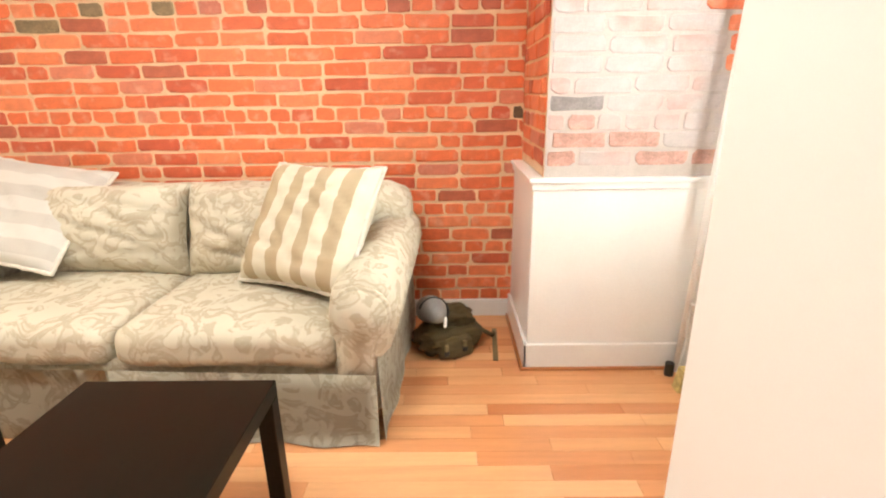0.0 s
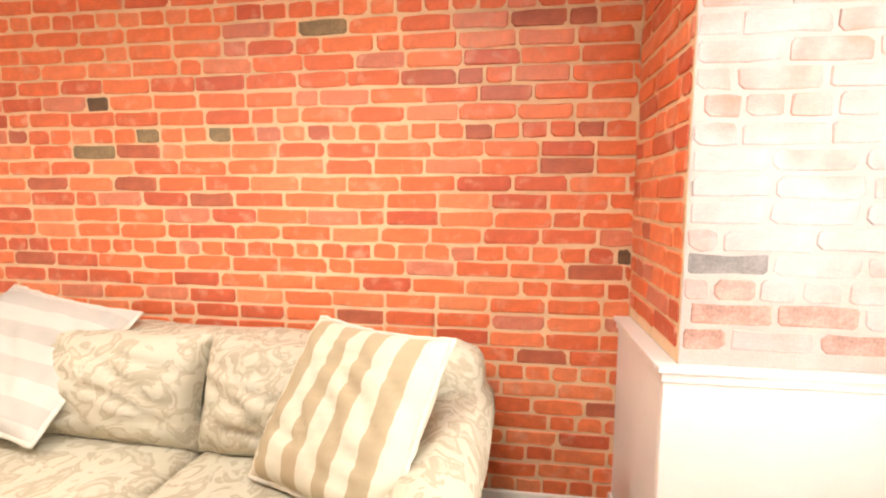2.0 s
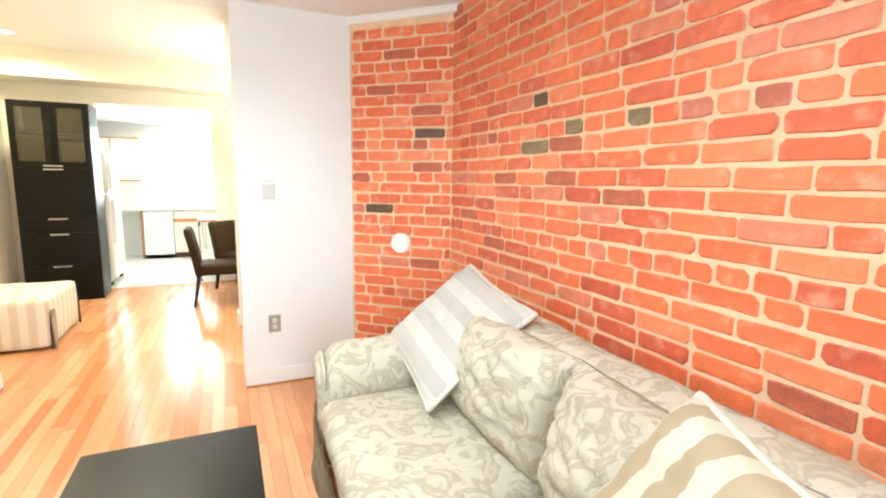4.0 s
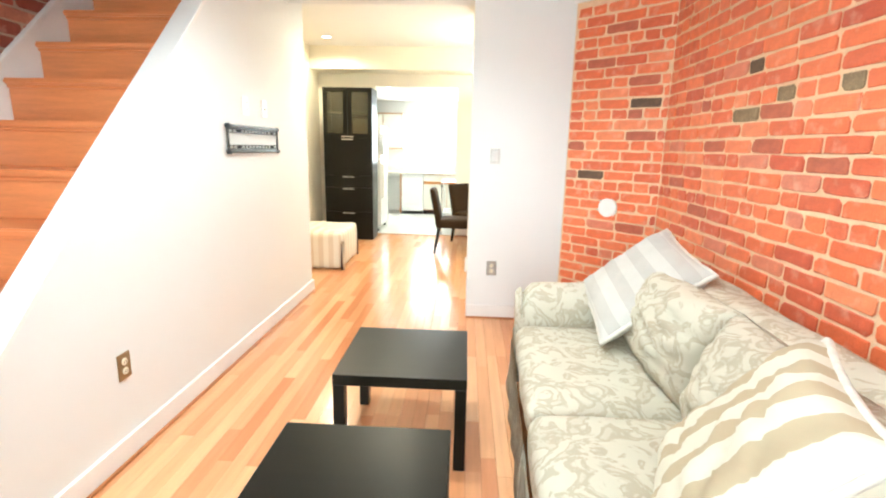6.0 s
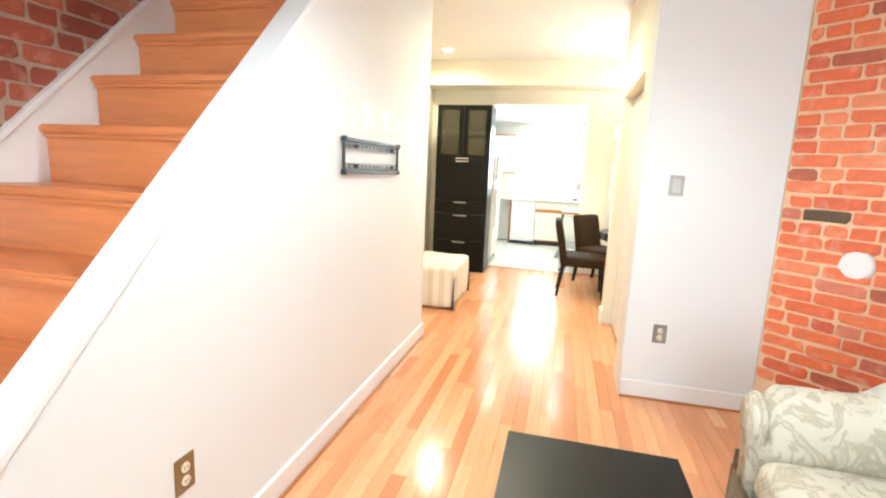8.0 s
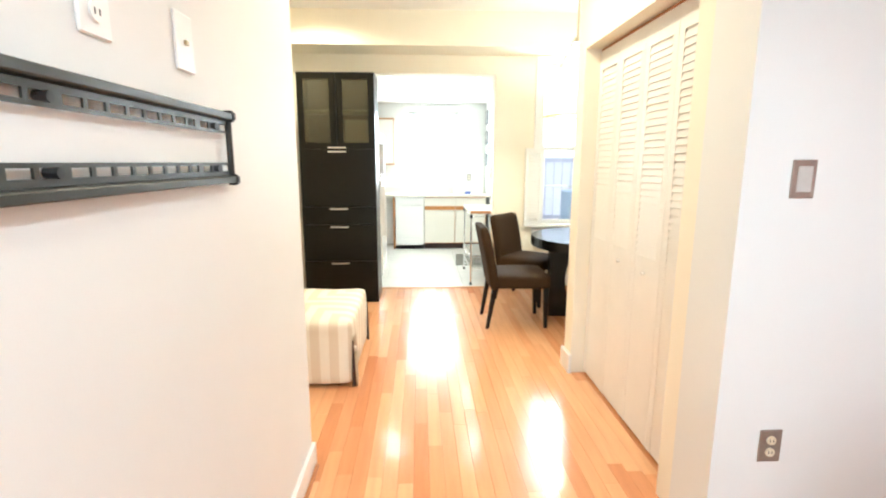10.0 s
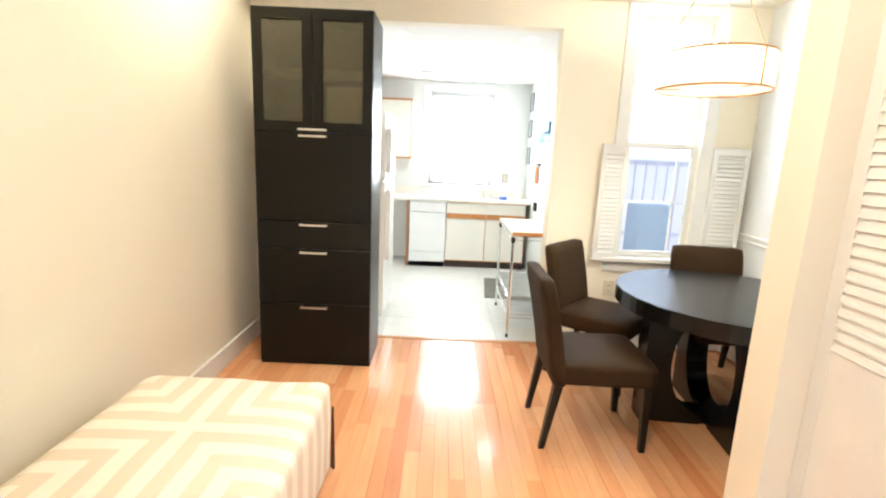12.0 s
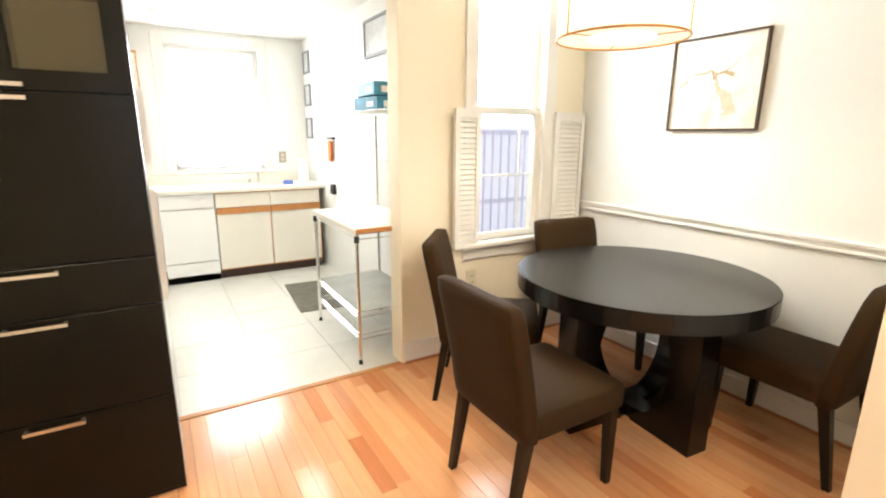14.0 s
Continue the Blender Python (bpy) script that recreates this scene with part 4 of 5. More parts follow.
def leg_mesh(x, y, dx, dy, h):
    bm = bmesh.new()
    lo = [bm.verts.new((x + dx + a * 0.014, y + dy + b * 0.014, 0)) for a, b in ((-1, -1), (1, -1), (1, 1), (-1, 1))]
    hi = [bm.verts.new((x + a * 0.022, y + b * 0.022, h)) for a, b in ((-1, -1), (1, -1), (1, 1), (-1, 1))]
    bm.faces.new(lo[::-1]), bm.faces.new(hi)
    for i in range(4):
        bm.faces.new((lo[i], lo[(i + 1) % 4], hi[(i + 1) % 4], hi[i]))
    return bm


def dining_chair(at, turn):
    t = thing("dining_chair", "brown upholstered dining chair with tapered dark legs", "chair", "chairs round the dining table", at, turn)
    part("seat", soft_box(-0.235, 0.235, -0.21, 0.27, 0.345, 0.465, 0.03, 8, 0.002, 1, 0.014), LEATHER, t, smooth=True)
    bk = soft_box(-0.235, 0.235, -0.04, 0.04, 0.0, 0.53, 0.03, 8, 0.002, 2)
    for v in bk.verts:
        v.co.y -= 0.10 * max(0.0, v.co.z / 0.53) ** 1.3
    bmesh.ops.translate(bk, vec=(0, -0.20, 0.335), verts=bk.verts[:])
    part("backrest", bk, LEATHER, t, smooth=True)
    for x in (-0.195, 0.195):
        part("leg", leg_mesh(x, 0.23, 0, 0.01, 0.36), TABLEBLACK, t)
        part("leg", leg_mesh(x, -0.20, 0, -0.06, 0.36), TABLEBLACK, t)
    return t


ch = dining_chair((-5.985, 1.00, 0), 0)
copy_thing(ch, pose(-6.67, 1.27, 0, 0, 0, -40))
copy_thing(ch, pose(-6.62, 2.02, 0, 0, 0, -96))
copy_thing(ch, pose(-5.56, 2.17, 0, 0, 0, 90))


def pendant():
    t = thing("pendant_lamp", "lit cream drum pendant lamp with gold trim on three rods", "lamp", at=(-6.13, 1.51, DIN))
    z0, z1, r = 1.78 - DIN, 1.945 - DIN, 0.262
    bm = bmesh.new()
    n = 64
    lo = [bm.verts.new((r * math.cos(2 * math.pi * i / n), r * math.sin(2 * math.pi * i / n), z0)) for i in range(n)]
    hi = [bm.verts.new((r * math.cos(2 * math.pi * i / n), r * math.sin(2 * math.pi * i / n), z1)) for i in range(n)]
    for i in range(n):
        bm.faces.new((lo[i], lo[(i + 1) % n], hi[(i + 1) % n], hi[i]))
    bmesh.ops.solidify(bm, geom=bm.faces[:], thickness=0.003)
    sh = part("shade", bm, SHADE, t, smooth=True)
    for z in (z0, z1):
        bm = bmesh.new()
        for i in range(n):
            a, b = 2 * math.pi * i / n, 2 * math.pi * (i + 1) / n
            tube((r * math.cos(a), r * math.sin(a), z), (r * math.cos(b), r * math.sin(b), z), 0.005, seg=6, bm=bm)
        part("trim_ring", bm, GOLDTRIM, sh)
    for k in range(3):
        a = radians(20 + 120 * k)
        x, y = math.cos(a), math.sin(a)
        part("seam", box(-0.004, 0.004, -0.002, 0.002, z0, z1), GOLDTRIM, sh).matrix_basis = pose(x * (r + 0.002), y * (r + 0.002), 0, 0, 0, math.degrees(a) + 90)
        part("rod", tube((x * r * 0.97, y * r * 0.97, z1), (x * 0.03, y * 0.03, 2.40 - DIN), 0.004, seg=8), PEARL, t)
        part("spoke", tube((x * 0.14, y * 0.14, z0 + 0.003), (x * r, y * r, z0 + 0.003), 0.003, seg=6), GOLDTRIM, t)
    bm = bmesh.new()
    ring = [[bm.verts.new((q * math.cos(2 * math.pi * i / n), q * math.sin(2 * math.pi * i / n), z0 + 0.004)) for i in range(n)] for q in (0.14, r - 0.004)]
    for i in range(n):
        bm.faces.new((ring[0][(i + 1) % n], ring[0][i], ring[1][i], ring[1][(i + 1) % n]))
    bmesh.ops.solidify(bm, geom=bm.faces[:], thickness=0.002)
    ringm = mat("cream_ring_cloth", (0.80, 0.68, 0.56), 0.8)
    rb = ringm.node_tree.nodes["Principled BSDF"]
    rb.inputs["Emission Color"].default_value, rb.inputs["Emission Strength"].default_value = (1.0, 0.76, 0.58, 1), 0.40
    part("lower_ring", bm, ringm, t)
    part("diffuser", tube((0, 0, z0 + 0.003), (0, 0, z0 + 0.008), 0.139, seg=48), LAMPGLOW, t)
    part("hub", tube((0, 0, 2.38 - DIN), (0, 0, 2.42 - DIN), 0.045, 0.03, 20), PEARL, t)
    part("stem", tube((0, 0, 2.42 - DIN), (0, 0, -0.03), 0.007, seg=10), PEARL, t)
    part("canopy", tube((0, 0, -0.03), (0, 0, 0), 0.05, 0.065, 24), PEARL, t)


pendant()

# framed drawing
pc = thing("framed_picture", "thin dark frame with a pale ochre ink drawing", "picture", at=(-6.235, 2.40, 1.663))
ART = mat("pale_art_paper", (0.80, 0.75, 0.66), 0.6, var=0.05, scale=6)
nt = ART.node_tree
nz, rp = nt.nodes.new("ShaderNodeTexNoise"), nt.nodes.new("ShaderNodeValToRGB")
nz.inputs["Scale"].default_value, nz.inputs["Detail"].default_value, nz.inputs["Distortion"].default_value = 5.0, 6, 1.2
rp.color_ramp.elements[0].position, rp.color_ramp.elements[0].color = 0.50, (0.80, 0.75, 0.66, 1)
rp.color_ramp.elements[1].position, rp.color_ramp.elements[1].color = 0.72, (0.74, 0.62, 0.46, 1)
tcn = nt.nodes.new("ShaderNodeTexCoord")
nt.links.new(tcn.outputs["Object"], nz.inputs["Vector"]), nt.links.new(nz.outputs["Fac"], rp.inputs["Fac"])
nt.links.new(rp.outputs["Color"], next(x for x in nt.nodes if x.type == "HUE_SAT").inputs["Color"])
FR = mat("dark_bronze_frame", (0.07, 0.045, 0.025), 0.4, 0.4)
bm = box(-0.25, 0.25, -0.022, 0, 0.232, 0.243)
box(-0.25, 0.25, -0.022, 0, -0.243, -0.232, bm), box(-0.25, -0.239, -0.022, 0, -0.232, 0.232, bm), box(0.239, 0.25, -0.022, 0, -0.232, 0.232, bm)
part("frame", bm, FR, pc)
part("sheet", box(-0.239, 0.239, -0.012, -0.002, -0.232, 0.232), ART, pc)
CORAL = mat("coral_wash", (0.76, 0.52, 0.37), 0.7, var=0.10, scale=20)
OCHRE = mat("ochre_ink", (0.54, 0.39, 0.22), 0.7, var=0.2, scale=25)


def stroke(pts, w0, w1, ink, seed):
    """One ragged brush stroke of ink, tapering from w0 to w1."""
    n, left, right = 14, [], []
    for i in range(n + 1):
        k = i / n * (len(pts) - 1)
        j = min(int(k), len(pts) - 2)
        a, b = Vector(pts[j]), Vector(pts[j + 1])
        q, d = a.lerp(b, k - j), (b - a).normalized()
        w = w0 + (w1 - w0) * i / n
        side = Vector((-d.y, d.x))
        left.append(q + side * w * (1 + 0.9 * noise.noise((i * 0.7, seed, 0))))
        right.append(q - side * w * (1 + 0.9 * noise.noise((i * 0.7, seed, 5))))
    part("ink_stroke", prism([tuple(p) for p in left + right[::-1]], -0.0128, -0.0121, "y"), ink, pc)


stroke([(0.10, -0.16), (0.08, -0.08), (0.035, -0.04)], 0.034, 0.016, CORAL, 1)
stroke([(0.035, -0.05), (0.012, 0.0), (0.0, 0.06)], 0.014, 0.006, CORAL, 2)
stroke([(0.0, 0.02), (-0.02, 0.07), (-0.05, 0.055), (-0.12, 0.055)], 0.007, 0.004, OCHRE, 3)
stroke([(0.005, 0.045), (0.05, 0.055), (0.10, 0.035)], 0.004, 0.012, OCHRE, 4)
stroke([(0.06, 0.06), (0.10, 0.09), (0.12, 0.12)], 0.003, 0.0015, OCHRE, 5)
stroke([(-0.15, 0.02), (-0.19, 0.0), (-0.20, -0.02)], 0.006, 0.002, OCHRE, 6)

# dining window
w2 = tagged(new("window_2"), "white sash window with half-height louvred shutters folded open", "window", kind="structure")
w2.location = (-7.16, 1.765, 0.72)
bm = box(0, 0.022, -0.355, -0.265, -0.02, 1.79)
box(0, 0.022, 0.265, 0.355, -0.02, 1.79, bm), box(0, 0.022, -0.265, 0.265, 1.70, 1.79, bm)
part("casing", bm, TRIM, w2, bevel=0.003)
part("window_sill", box(-0.06, 0.06, -0.39, 0.39, -0.03, 0.0), TRIM, w2, bevel=0.004)
part("apron", box(0.0, 0.018, -0.355, 0.355, -0.11, -0.03), TRIM, w2, bevel=0.003)
for nm, x, z0, z1 in (("upper_sash", -0.085, 0.80, 1.70), ("lower_sash", -0.05, 0.0, 0.84)):
    bm = box(x, x + 0.03, -0.265, -0.225, z0, z1)
    box(x, x + 0.03, 0.225, 0.265, z0, z1, bm), box(x, x + 0.03, -0.225, 0.225, z0, z0 + 0.045, bm), box(x, x + 0.03, -0.225, 0.225, z1 - 0.04, z1, bm)
    sh = part(nm, bm, TRIM, w2)
    pane("pane", box(x + 0.012, x + 0.016, -0.225, 0.225, z0 + 0.045, z1 - 0.04), GLASS, sh)
part("storm_bar", box(-0.105, -0.093, -0.265, 0.265, 0.40, 0.418), TRIM, w2)
part("storm_bar", box(-0.105, -0.093, 0.155, 0.168, 0.0, 0.80), TRIM, w2)
for yc, ang2, sw in ((-0.355, 6, 0.095), (0.475, -4, 0.125)):
    bm = box(-0.012, 0.012, -sw, 0.03 - sw, 0, 0.84)
    box(-0.012, 0.012, sw - 0.03, sw, 0, 0.84, bm), box(-0.012, 0.012, 0.03 - sw, sw - 0.03, 0, 0.05, bm), box(-0.012, 0.012, 0.03 - sw, sw - 0.03, 0.79, 0.84, bm)
    shut = part("shutter", bm, TRIM, w2)
    shut.matrix_basis = pose(0.045, yc, -0.02, 0, 0, ang2)
    for k in range(24):
        lb = box(-0.014, 0.014, 0.03 - sw, sw - 0.03, -0.0025, 0.0025)
        bmesh.ops.transform(lb, matrix=Matrix.Translation((0, 0, 0.066 + k * 0.031)) @ Euler((0, radians(62), 0)).to_matrix().to_4x4(), verts=lb.verts[:])
        part("slat", lb, TRIM, shut)

# downlights; those of the hall and living room are unseen additions
for x, y, z in ((-6.2, -0.76, DIN), (-4.5, 0.40, DIN), (-1.75, 0.85, LIV), (-0.20, 1.25, LIV), (-0.45, 0.50, LIV), (-9.14, 0.87, 2.36), (-9.04, -0.43, 2.36), (-7.75, 0.85, 2.36), (-7.75, -0.2, 2.36)):
    t = thing("downlight", "lit recessed ceiling downlight with a white ring, four of nine added unseen", "lamp", "recessed downlights", (x, y, z))
    bm = bmesh.new()
    ring = [[bm.verts.new((q * math.cos(2 * math.pi * i / 32), q * math.sin(2 * math.pi * i / 32), -0.002 - h)) for i in range(32)] for q, h in ((0.055, 0.004), (0.08, 0.0))]
    for i in range(32):
        bm.faces.new((ring[0][(i + 1) % 32], ring[0][i], ring[1][i], ring[1][(i + 1) % 32]))
    part("ring", bm, WHITEPL, t)
    part("lens", tube((0, 0, -0.004), (0, 0, -0.0015), 0.056, seg=32), CANGLOW, t)

plate_set("wall_outlet", "ivory duplex outlet on the cream wall under the window", (-7.158, 1.485, 0.475), -90, IVORY, IVORY, "outlet")

# ---- kitchen ----
fg = thing("refrigerator", "white refrigerator with side handles", "refrigerator", at=(-7.75, -0.62, 0))
part("body", box(-0.36, 0.36, -0.42, 0.30, 0.03, 1.72), WHITEAPP, fg, bevel=0.01)
part("freezer_door", box(-0.36, 0.36, 0.305, 0.36, 1.20, 1.72), WHITEAPP, fg, bevel=0.012, seg=2)
part("fridge_door", box(-0.36, 0.36, 0.305, 0.36, 0.08, 1.19), WHITEAPP, fg, bevel=0.012, seg=2)
for z0, z1 in ((1.25, 1.60), (0.55, 1.12)):
    part("handle", box(0.29, 0.32, 0.36, 0.40, z0, z1), WHITEAPP, fg, bevel=0.01, seg=2)
for x in (-0.32, 0.33):
    part("foot", tube((x, 0.30, 0), (x, 0.30, 0.04), 0.025, seg=12), BLACKRUB, fg)

dw = thing("dishwasher", "white dishwasher under the worktop", "dishwasher", at=(-9.63, 0.01, 0))
part("body", box(-0.55, -0.02, -0.228, 0.228, 0.0, 0.84), WHITEAPP, dw)
part("door", box(-0.02, 0.0, -0.226, 0.226, 0.20, 0.70), WHITEAPP, dw, bevel=0.004)
ctl = part("control_panel", box(-0.02, 0.004, -0.226, 0.226, 0.71, 0.835), WHITEAPP, dw, bevel=0.004)
part("dial", tube((0.004, 0.13, 0.77), (0.016, 0.13, 0.77), 0.018, seg=16), WHITEPL, ctl)
part("kick_panel", box(-0.03, -0.004, -0.226, 0.226, 0.07, 0.19), WHITEAPP, dw)
part("toe_strip", box(-0.06, -0.02, -0.226, 0.226, 0.0, 0.065), bpy.data.materials["pale_grey_plastic"], dw)
bc = thing("base_cabinet", "almond base cabinet with two doors and oak pull strips", "cabinet", at=(-9.63, 0.745, 0))
part("body", box(-0.55, -0.02, -0.5, 0.5, 0.09, 0.84), LAMINATE, bc)
part("toe_kick", box(-0.55, -0.05, -0.5, 0.5, 0.0, 0.09), DARKKICK, bc)
for y0, y1 in ((-0.495, -0.004), (0.004, 0.495)):
    part("drawer", box(-0.02, 0.0, y0, y1, 0.70, 0.83), LAMINATE, bc, bevel=0.002)
    leaf = part("door", box(-0.02, 0.0, y0, y1, 0.10, 0.635), LAMINATE, bc, bevel=0.002)
    part("pull_strip", box(-0.02, 0.012, y0, y1, 0.638, 0.695), OAKTRIM, bc, "oak pull strip")
    part("edge_strip", box(-0.02, 0.003, y0, y1, 0.092, 0.102), OAKTRIM, leaf)
    part("edge_strip", box(-0.02, 0.002, y1 - 0.006, y1 + 0.002, 0.10, 0.635), OAKTRIM, leaf)
    part("edge_strip", box(-0.02, 0.003, y0, y1, 0.832, 0.842), OAKTRIM, bc)
pb = thing("end_panel", "narrow oak cabinet end beside the dishwasher", "cabinet", at=(-9.63, -0.26, 0))
part("panel", box(-0.55, 0.0, 0.006, 0.028, 0.0, 0.84), OAKTRIM, pb)
ct = thing("worktop", "pale laminate kitchen worktop with an upstand", "worktop", at=(-9.9, 0.35, 0.845))
bm = box(-0.297, 0.30, -1.35, 0.20 - 0.06, 0, 0.035)
box(-0.297, 0.30, 0.64, 0.945, 0, 0.035, bm), box(-0.297, -0.22, 0.14, 0.64, 0, 0.035, bm), box(0.18, 0.30, 0.14, 0.64, 0, 0.035, bm)
part("slab", bm, LAMINATE, ct)
part("upstand", box(-0.297, -0.275, -1.35, 0.945, 0.035, 0.13), LAMINATE, ct)
sn = thing("kitchen_sink", "stainless steel sink set in the worktop", "sink", at=(-9.92, 0.74, 0.86))
bm = box(-0.19, 0.19, -0.24, 0.24, -0.16, -0.15)
box(-0.20, -0.19, -0.25, 0.25, -0.16, 0.024, bm), box(0.19, 0.20, -0.25, 0.25, -0.16, 0.024, bm), box(-0.19, 0.19, -0.25, -0.24, -0.16, 0.024, bm), box(-0.19, 0.19, 0.24, 0.25, -0.16, 0.024, bm)
part("basin", bm, STEEL, sn)
fc = part("faucet", tube((-0.22, 0, 0.02), (-0.22, 0, 0.17), 0.012, seg=12), CHROME, sn)
tap = part("spout", tube((-0.22, 0, 0.17), (-0.03, 0, 0.14), 0.010, seg=12), CHROME, fc)
for y in (-0.09, 0.09):
    part("tap", tube((-0.22, y, 0.02), (-0.22, y, 0.07), 0.018, 0.012, 12), CHROME, sn)
sg = thing("blue_sponge", "blue sponge on the sink edge", "sponge", at=(-9.75, 0.96, 0.880))
part("sponge", box(-0.03, 0.03, -0.045, 0.045, 0, 0.045), mat("blue_sponge", (0.10, 0.16, 0.45), 0.9), sg, bevel=0.006)
tw = thing("paper_towel", "white paper towel roll on a stand", "paper towel", at=(-9.95, 1.18, 0.88))
part("roll", tube((0, 0, 0.01), (0, 0, 0.25), 0.055, seg=24), WHITEPL, tw)
part("stand", tube((0, 0, 0), (0, 0, 0.01), 0.07, seg=24), STEEL, tw)
part("post", tube((0, 0, 0.25), (0, 0, 0.30), 0.006, seg=8), STEEL, tw)
plate_set("wall_outlet", "grey wall outlet above the worktop", (-10.2, 1.02, 1.14), -90, NICKELPLATE, IVORY, "outlet")
uc = thing("wall_cabinet", "almond wall cabinet with oak top and bottom strips", "cabinet", at=(-10.05, -0.62, 1.35))
part("body", box(-0.148, 0.13, -0.45, 0.38, 0.02, 0.72), LAMINATE, uc)
for y0, y1 in ((-0.45, -0.035), (-0.03, 0.38)):
    leaf = part("door", box(0.13, 0.15, y0, y1, 0.02, 0.72), LAMINATE, uc, bevel=0.002)
    part("edge_strip", box(0.13, 0.152, y1 - 0.008, y1 + 0.002, 0.02, 0.72), OAKTRIM, leaf)
part("oak_strip", box(-0.148, 0.155, -0.45, 0.385, 0.72, 0.74), OAKTRIM, uc)
part("oak_strip", box(-0.148, 0.155, -0.45, 0.385, 0.0, 0.02), OAKTRIM, uc)

w3 = tagged(new("window_3"), "bright kitchen sash window with short sheer curtains", "window", kind="structure")
w3.location = (-10.2, 0.405, 1.02)
bm = box(0, 0.02, -0.52, -0.425, -0.04, 1.30)
box(0, 0.02, 0.425, 0.52, -0.04, 1.30, bm), box(0, 0.02, -0.425, 0.425, 1.20, 1.30, bm)
part("casing", bm, TRIM, w3, bevel=0.003)
part("window_sill", box(-0.06, 0.05, -0.52, 0.52, -0.03, 0), TRIM, w3, bevel=0.003)
bm = box(-0.09, -0.06, -0.425, -0.385, 0, 1.20)
box(-0.09, -0.06, 0.385, 0.425, 0, 1.20, bm), box(-0.09, -0.06, -0.385, 0.385, 0.58, 0.62, bm), box(-0.09, -0.06, -0.385, 0.385, 0, 0.04, bm), box(-0.09, -0.06, -0.385, 0.385, 1.16, 1.2, bm)
part("window_frame", bm, TRIM, w3)
pane("pane", box(-0.078, -0.074, -0.385, 0.385, 0.04, 0.58), GLASS, w3)
pane("pane", box(-0.078, -0.074, -0.385, 0.385, 0.62, 1.16), GLASS, w3)
SHEER = mat("sheer_white_cotton", (0.80, 0.80, 0.78), 0.9, var=0.06, scale=10)
SHEER.node_tree.nodes["Principled BSDF"].inputs["Transmission Weight"].default_value = 0.5
for y0, y1 in ((-0.42, -0.22), (0.20, 0.42)):
    bm = bmesh.new()
    cols = []
    for i in range(25):
        y = y0 + (y1 - y0) * i / 24
        cols.append([bm.verts.new((-0.02 + 0.012 * math.sin(i * 1.25), y, z)) for z in (0.02, 0.35, 0.72)])
    for i in range(24):
        for j in range(2):
            bm.faces.new((cols[i][j], cols[i + 1][j], cols[i + 1][j + 1], cols[i][j + 1]))
    bmesh.ops.solidify(bm, geom=bm.faces[:], thickness=0.0015)
    part("curtain", bm, SHEER, w3, "short white sheer curtain", smooth=True)
part("curtain_rod", tube((-0.02, -0.425, 0.72), (-0.02, 0.425, 0.72), 0.006, seg=8), WHITEPL, w3)


def wire_shelf(z, x0, x1, y0, y1, parent):
    bm = bmesh.new()
    for y in (y0, y1):
        for zz in (z, z - 0.03):
            tube((x0, y, zz), (x1, y, zz), 0.003, seg=6, bm=bm)
        k = int((x1 - x0) / 0.04)
        for i in range(k):
            xa, xb = x0 + (x1 - x0) * i / k, x0 + (x1 - x0) * (i + 0.5) / k
            tube((xa, y, z - 0.03), (xb, y, z), 0.0018, seg=4, bm=bm)
            tube((xb, y, z), (2 * xb - xa, y, z - 0.03), 0.0018, seg=4, bm=bm)
    for x in (x0, x1):
        tube((x, y0, z), (x, y1, z), 0.003, seg=6, bm=bm), tube((x, y0, z - 0.03), (x, y1, z - 0.03), 0.003, seg=6, bm=bm)
    for i in range(int((x1 - x0) / 0.028)):
        x = x0 + 0.028 * (i + 0.5)
        tube((x, y0, z), (x, y1, z), 0.002, seg=4, bm=bm)
    return part("wire_shelf", bm, CHROME, parent)


rk = thing("wire_rack", "chrome wire kitchen rack with a pale worktop and a raised shelf", "rack", at=(-7.70, 1.0, 0))
for x in (-0.41, 0.42):
    part("post", tube((x, -0.245, 0.03), (x, -0.245, 0.85), 0.012, seg=10), CHROME, rk)
    part("foot", tube((x, -0.245, 0), (x, -0.245, 0.03), 0.014, 0.009, 10), BLACKRUB, rk)
    part("post", tube((x, 0.25, 0.03), (x, 0.25, 1.58), 0.012, seg=10), CHROME, rk)
    part("foot", tube((x, 0.25, 0), (x, 0.25, 0.03), 0.014, 0.009, 10), BLACKRUB, rk)
    part("collar", tube((x, -0.245, 0.77), (x, -0.245, 0.81), 0.016, seg=10), BLACKRUB, rk)
wire_shelf(0.82, -0.41, 0.42, -0.245, 0.25, rk)
wire_shelf(0.33, -0.41, 0.42, -0.245, 0.25, rk)
wire_shelf(0.19, -0.41, 0.42, -0.245, 0.25, rk)
part("shelf_liner", box(-0.40, 0.41, -0.235, 0.24, 0.335, 0.338), mat("smoky_plastic_liner", (0.34, 0.35, 0.32), 0.25, var=0.1, scale=6), rk, "smoky plastic liner")
wire_shelf(1.54, -0.41, 0.42, 0.02, 0.25, rk)
bm = bmesh.new()
for i in range(22):
    tube((-0.40 + i * 0.0385, 0.252, 0.88), (-0.40 + i * 0.0385, 0.252, 1.50), 0.003, seg=5, bm=bm)
for z in (0.90, 1.20, 1.48):
    tube((-0.41, 0.252, z), (0.42, 0.252, z), 0.0035, seg=6, bm=bm)
part("back_grid", bm, WHITEAPP, rk, "white wire grid panel")
wt = part("board", box(-0.42, 0.43, -0.255, 0.26, 0.825, 0.853), LAMINATE, rk, "pale board")
part("oak_edge", box(0.43, 0.436, -0.255, 0.26, 0.825, 0.853), OAKTRIM, wt)
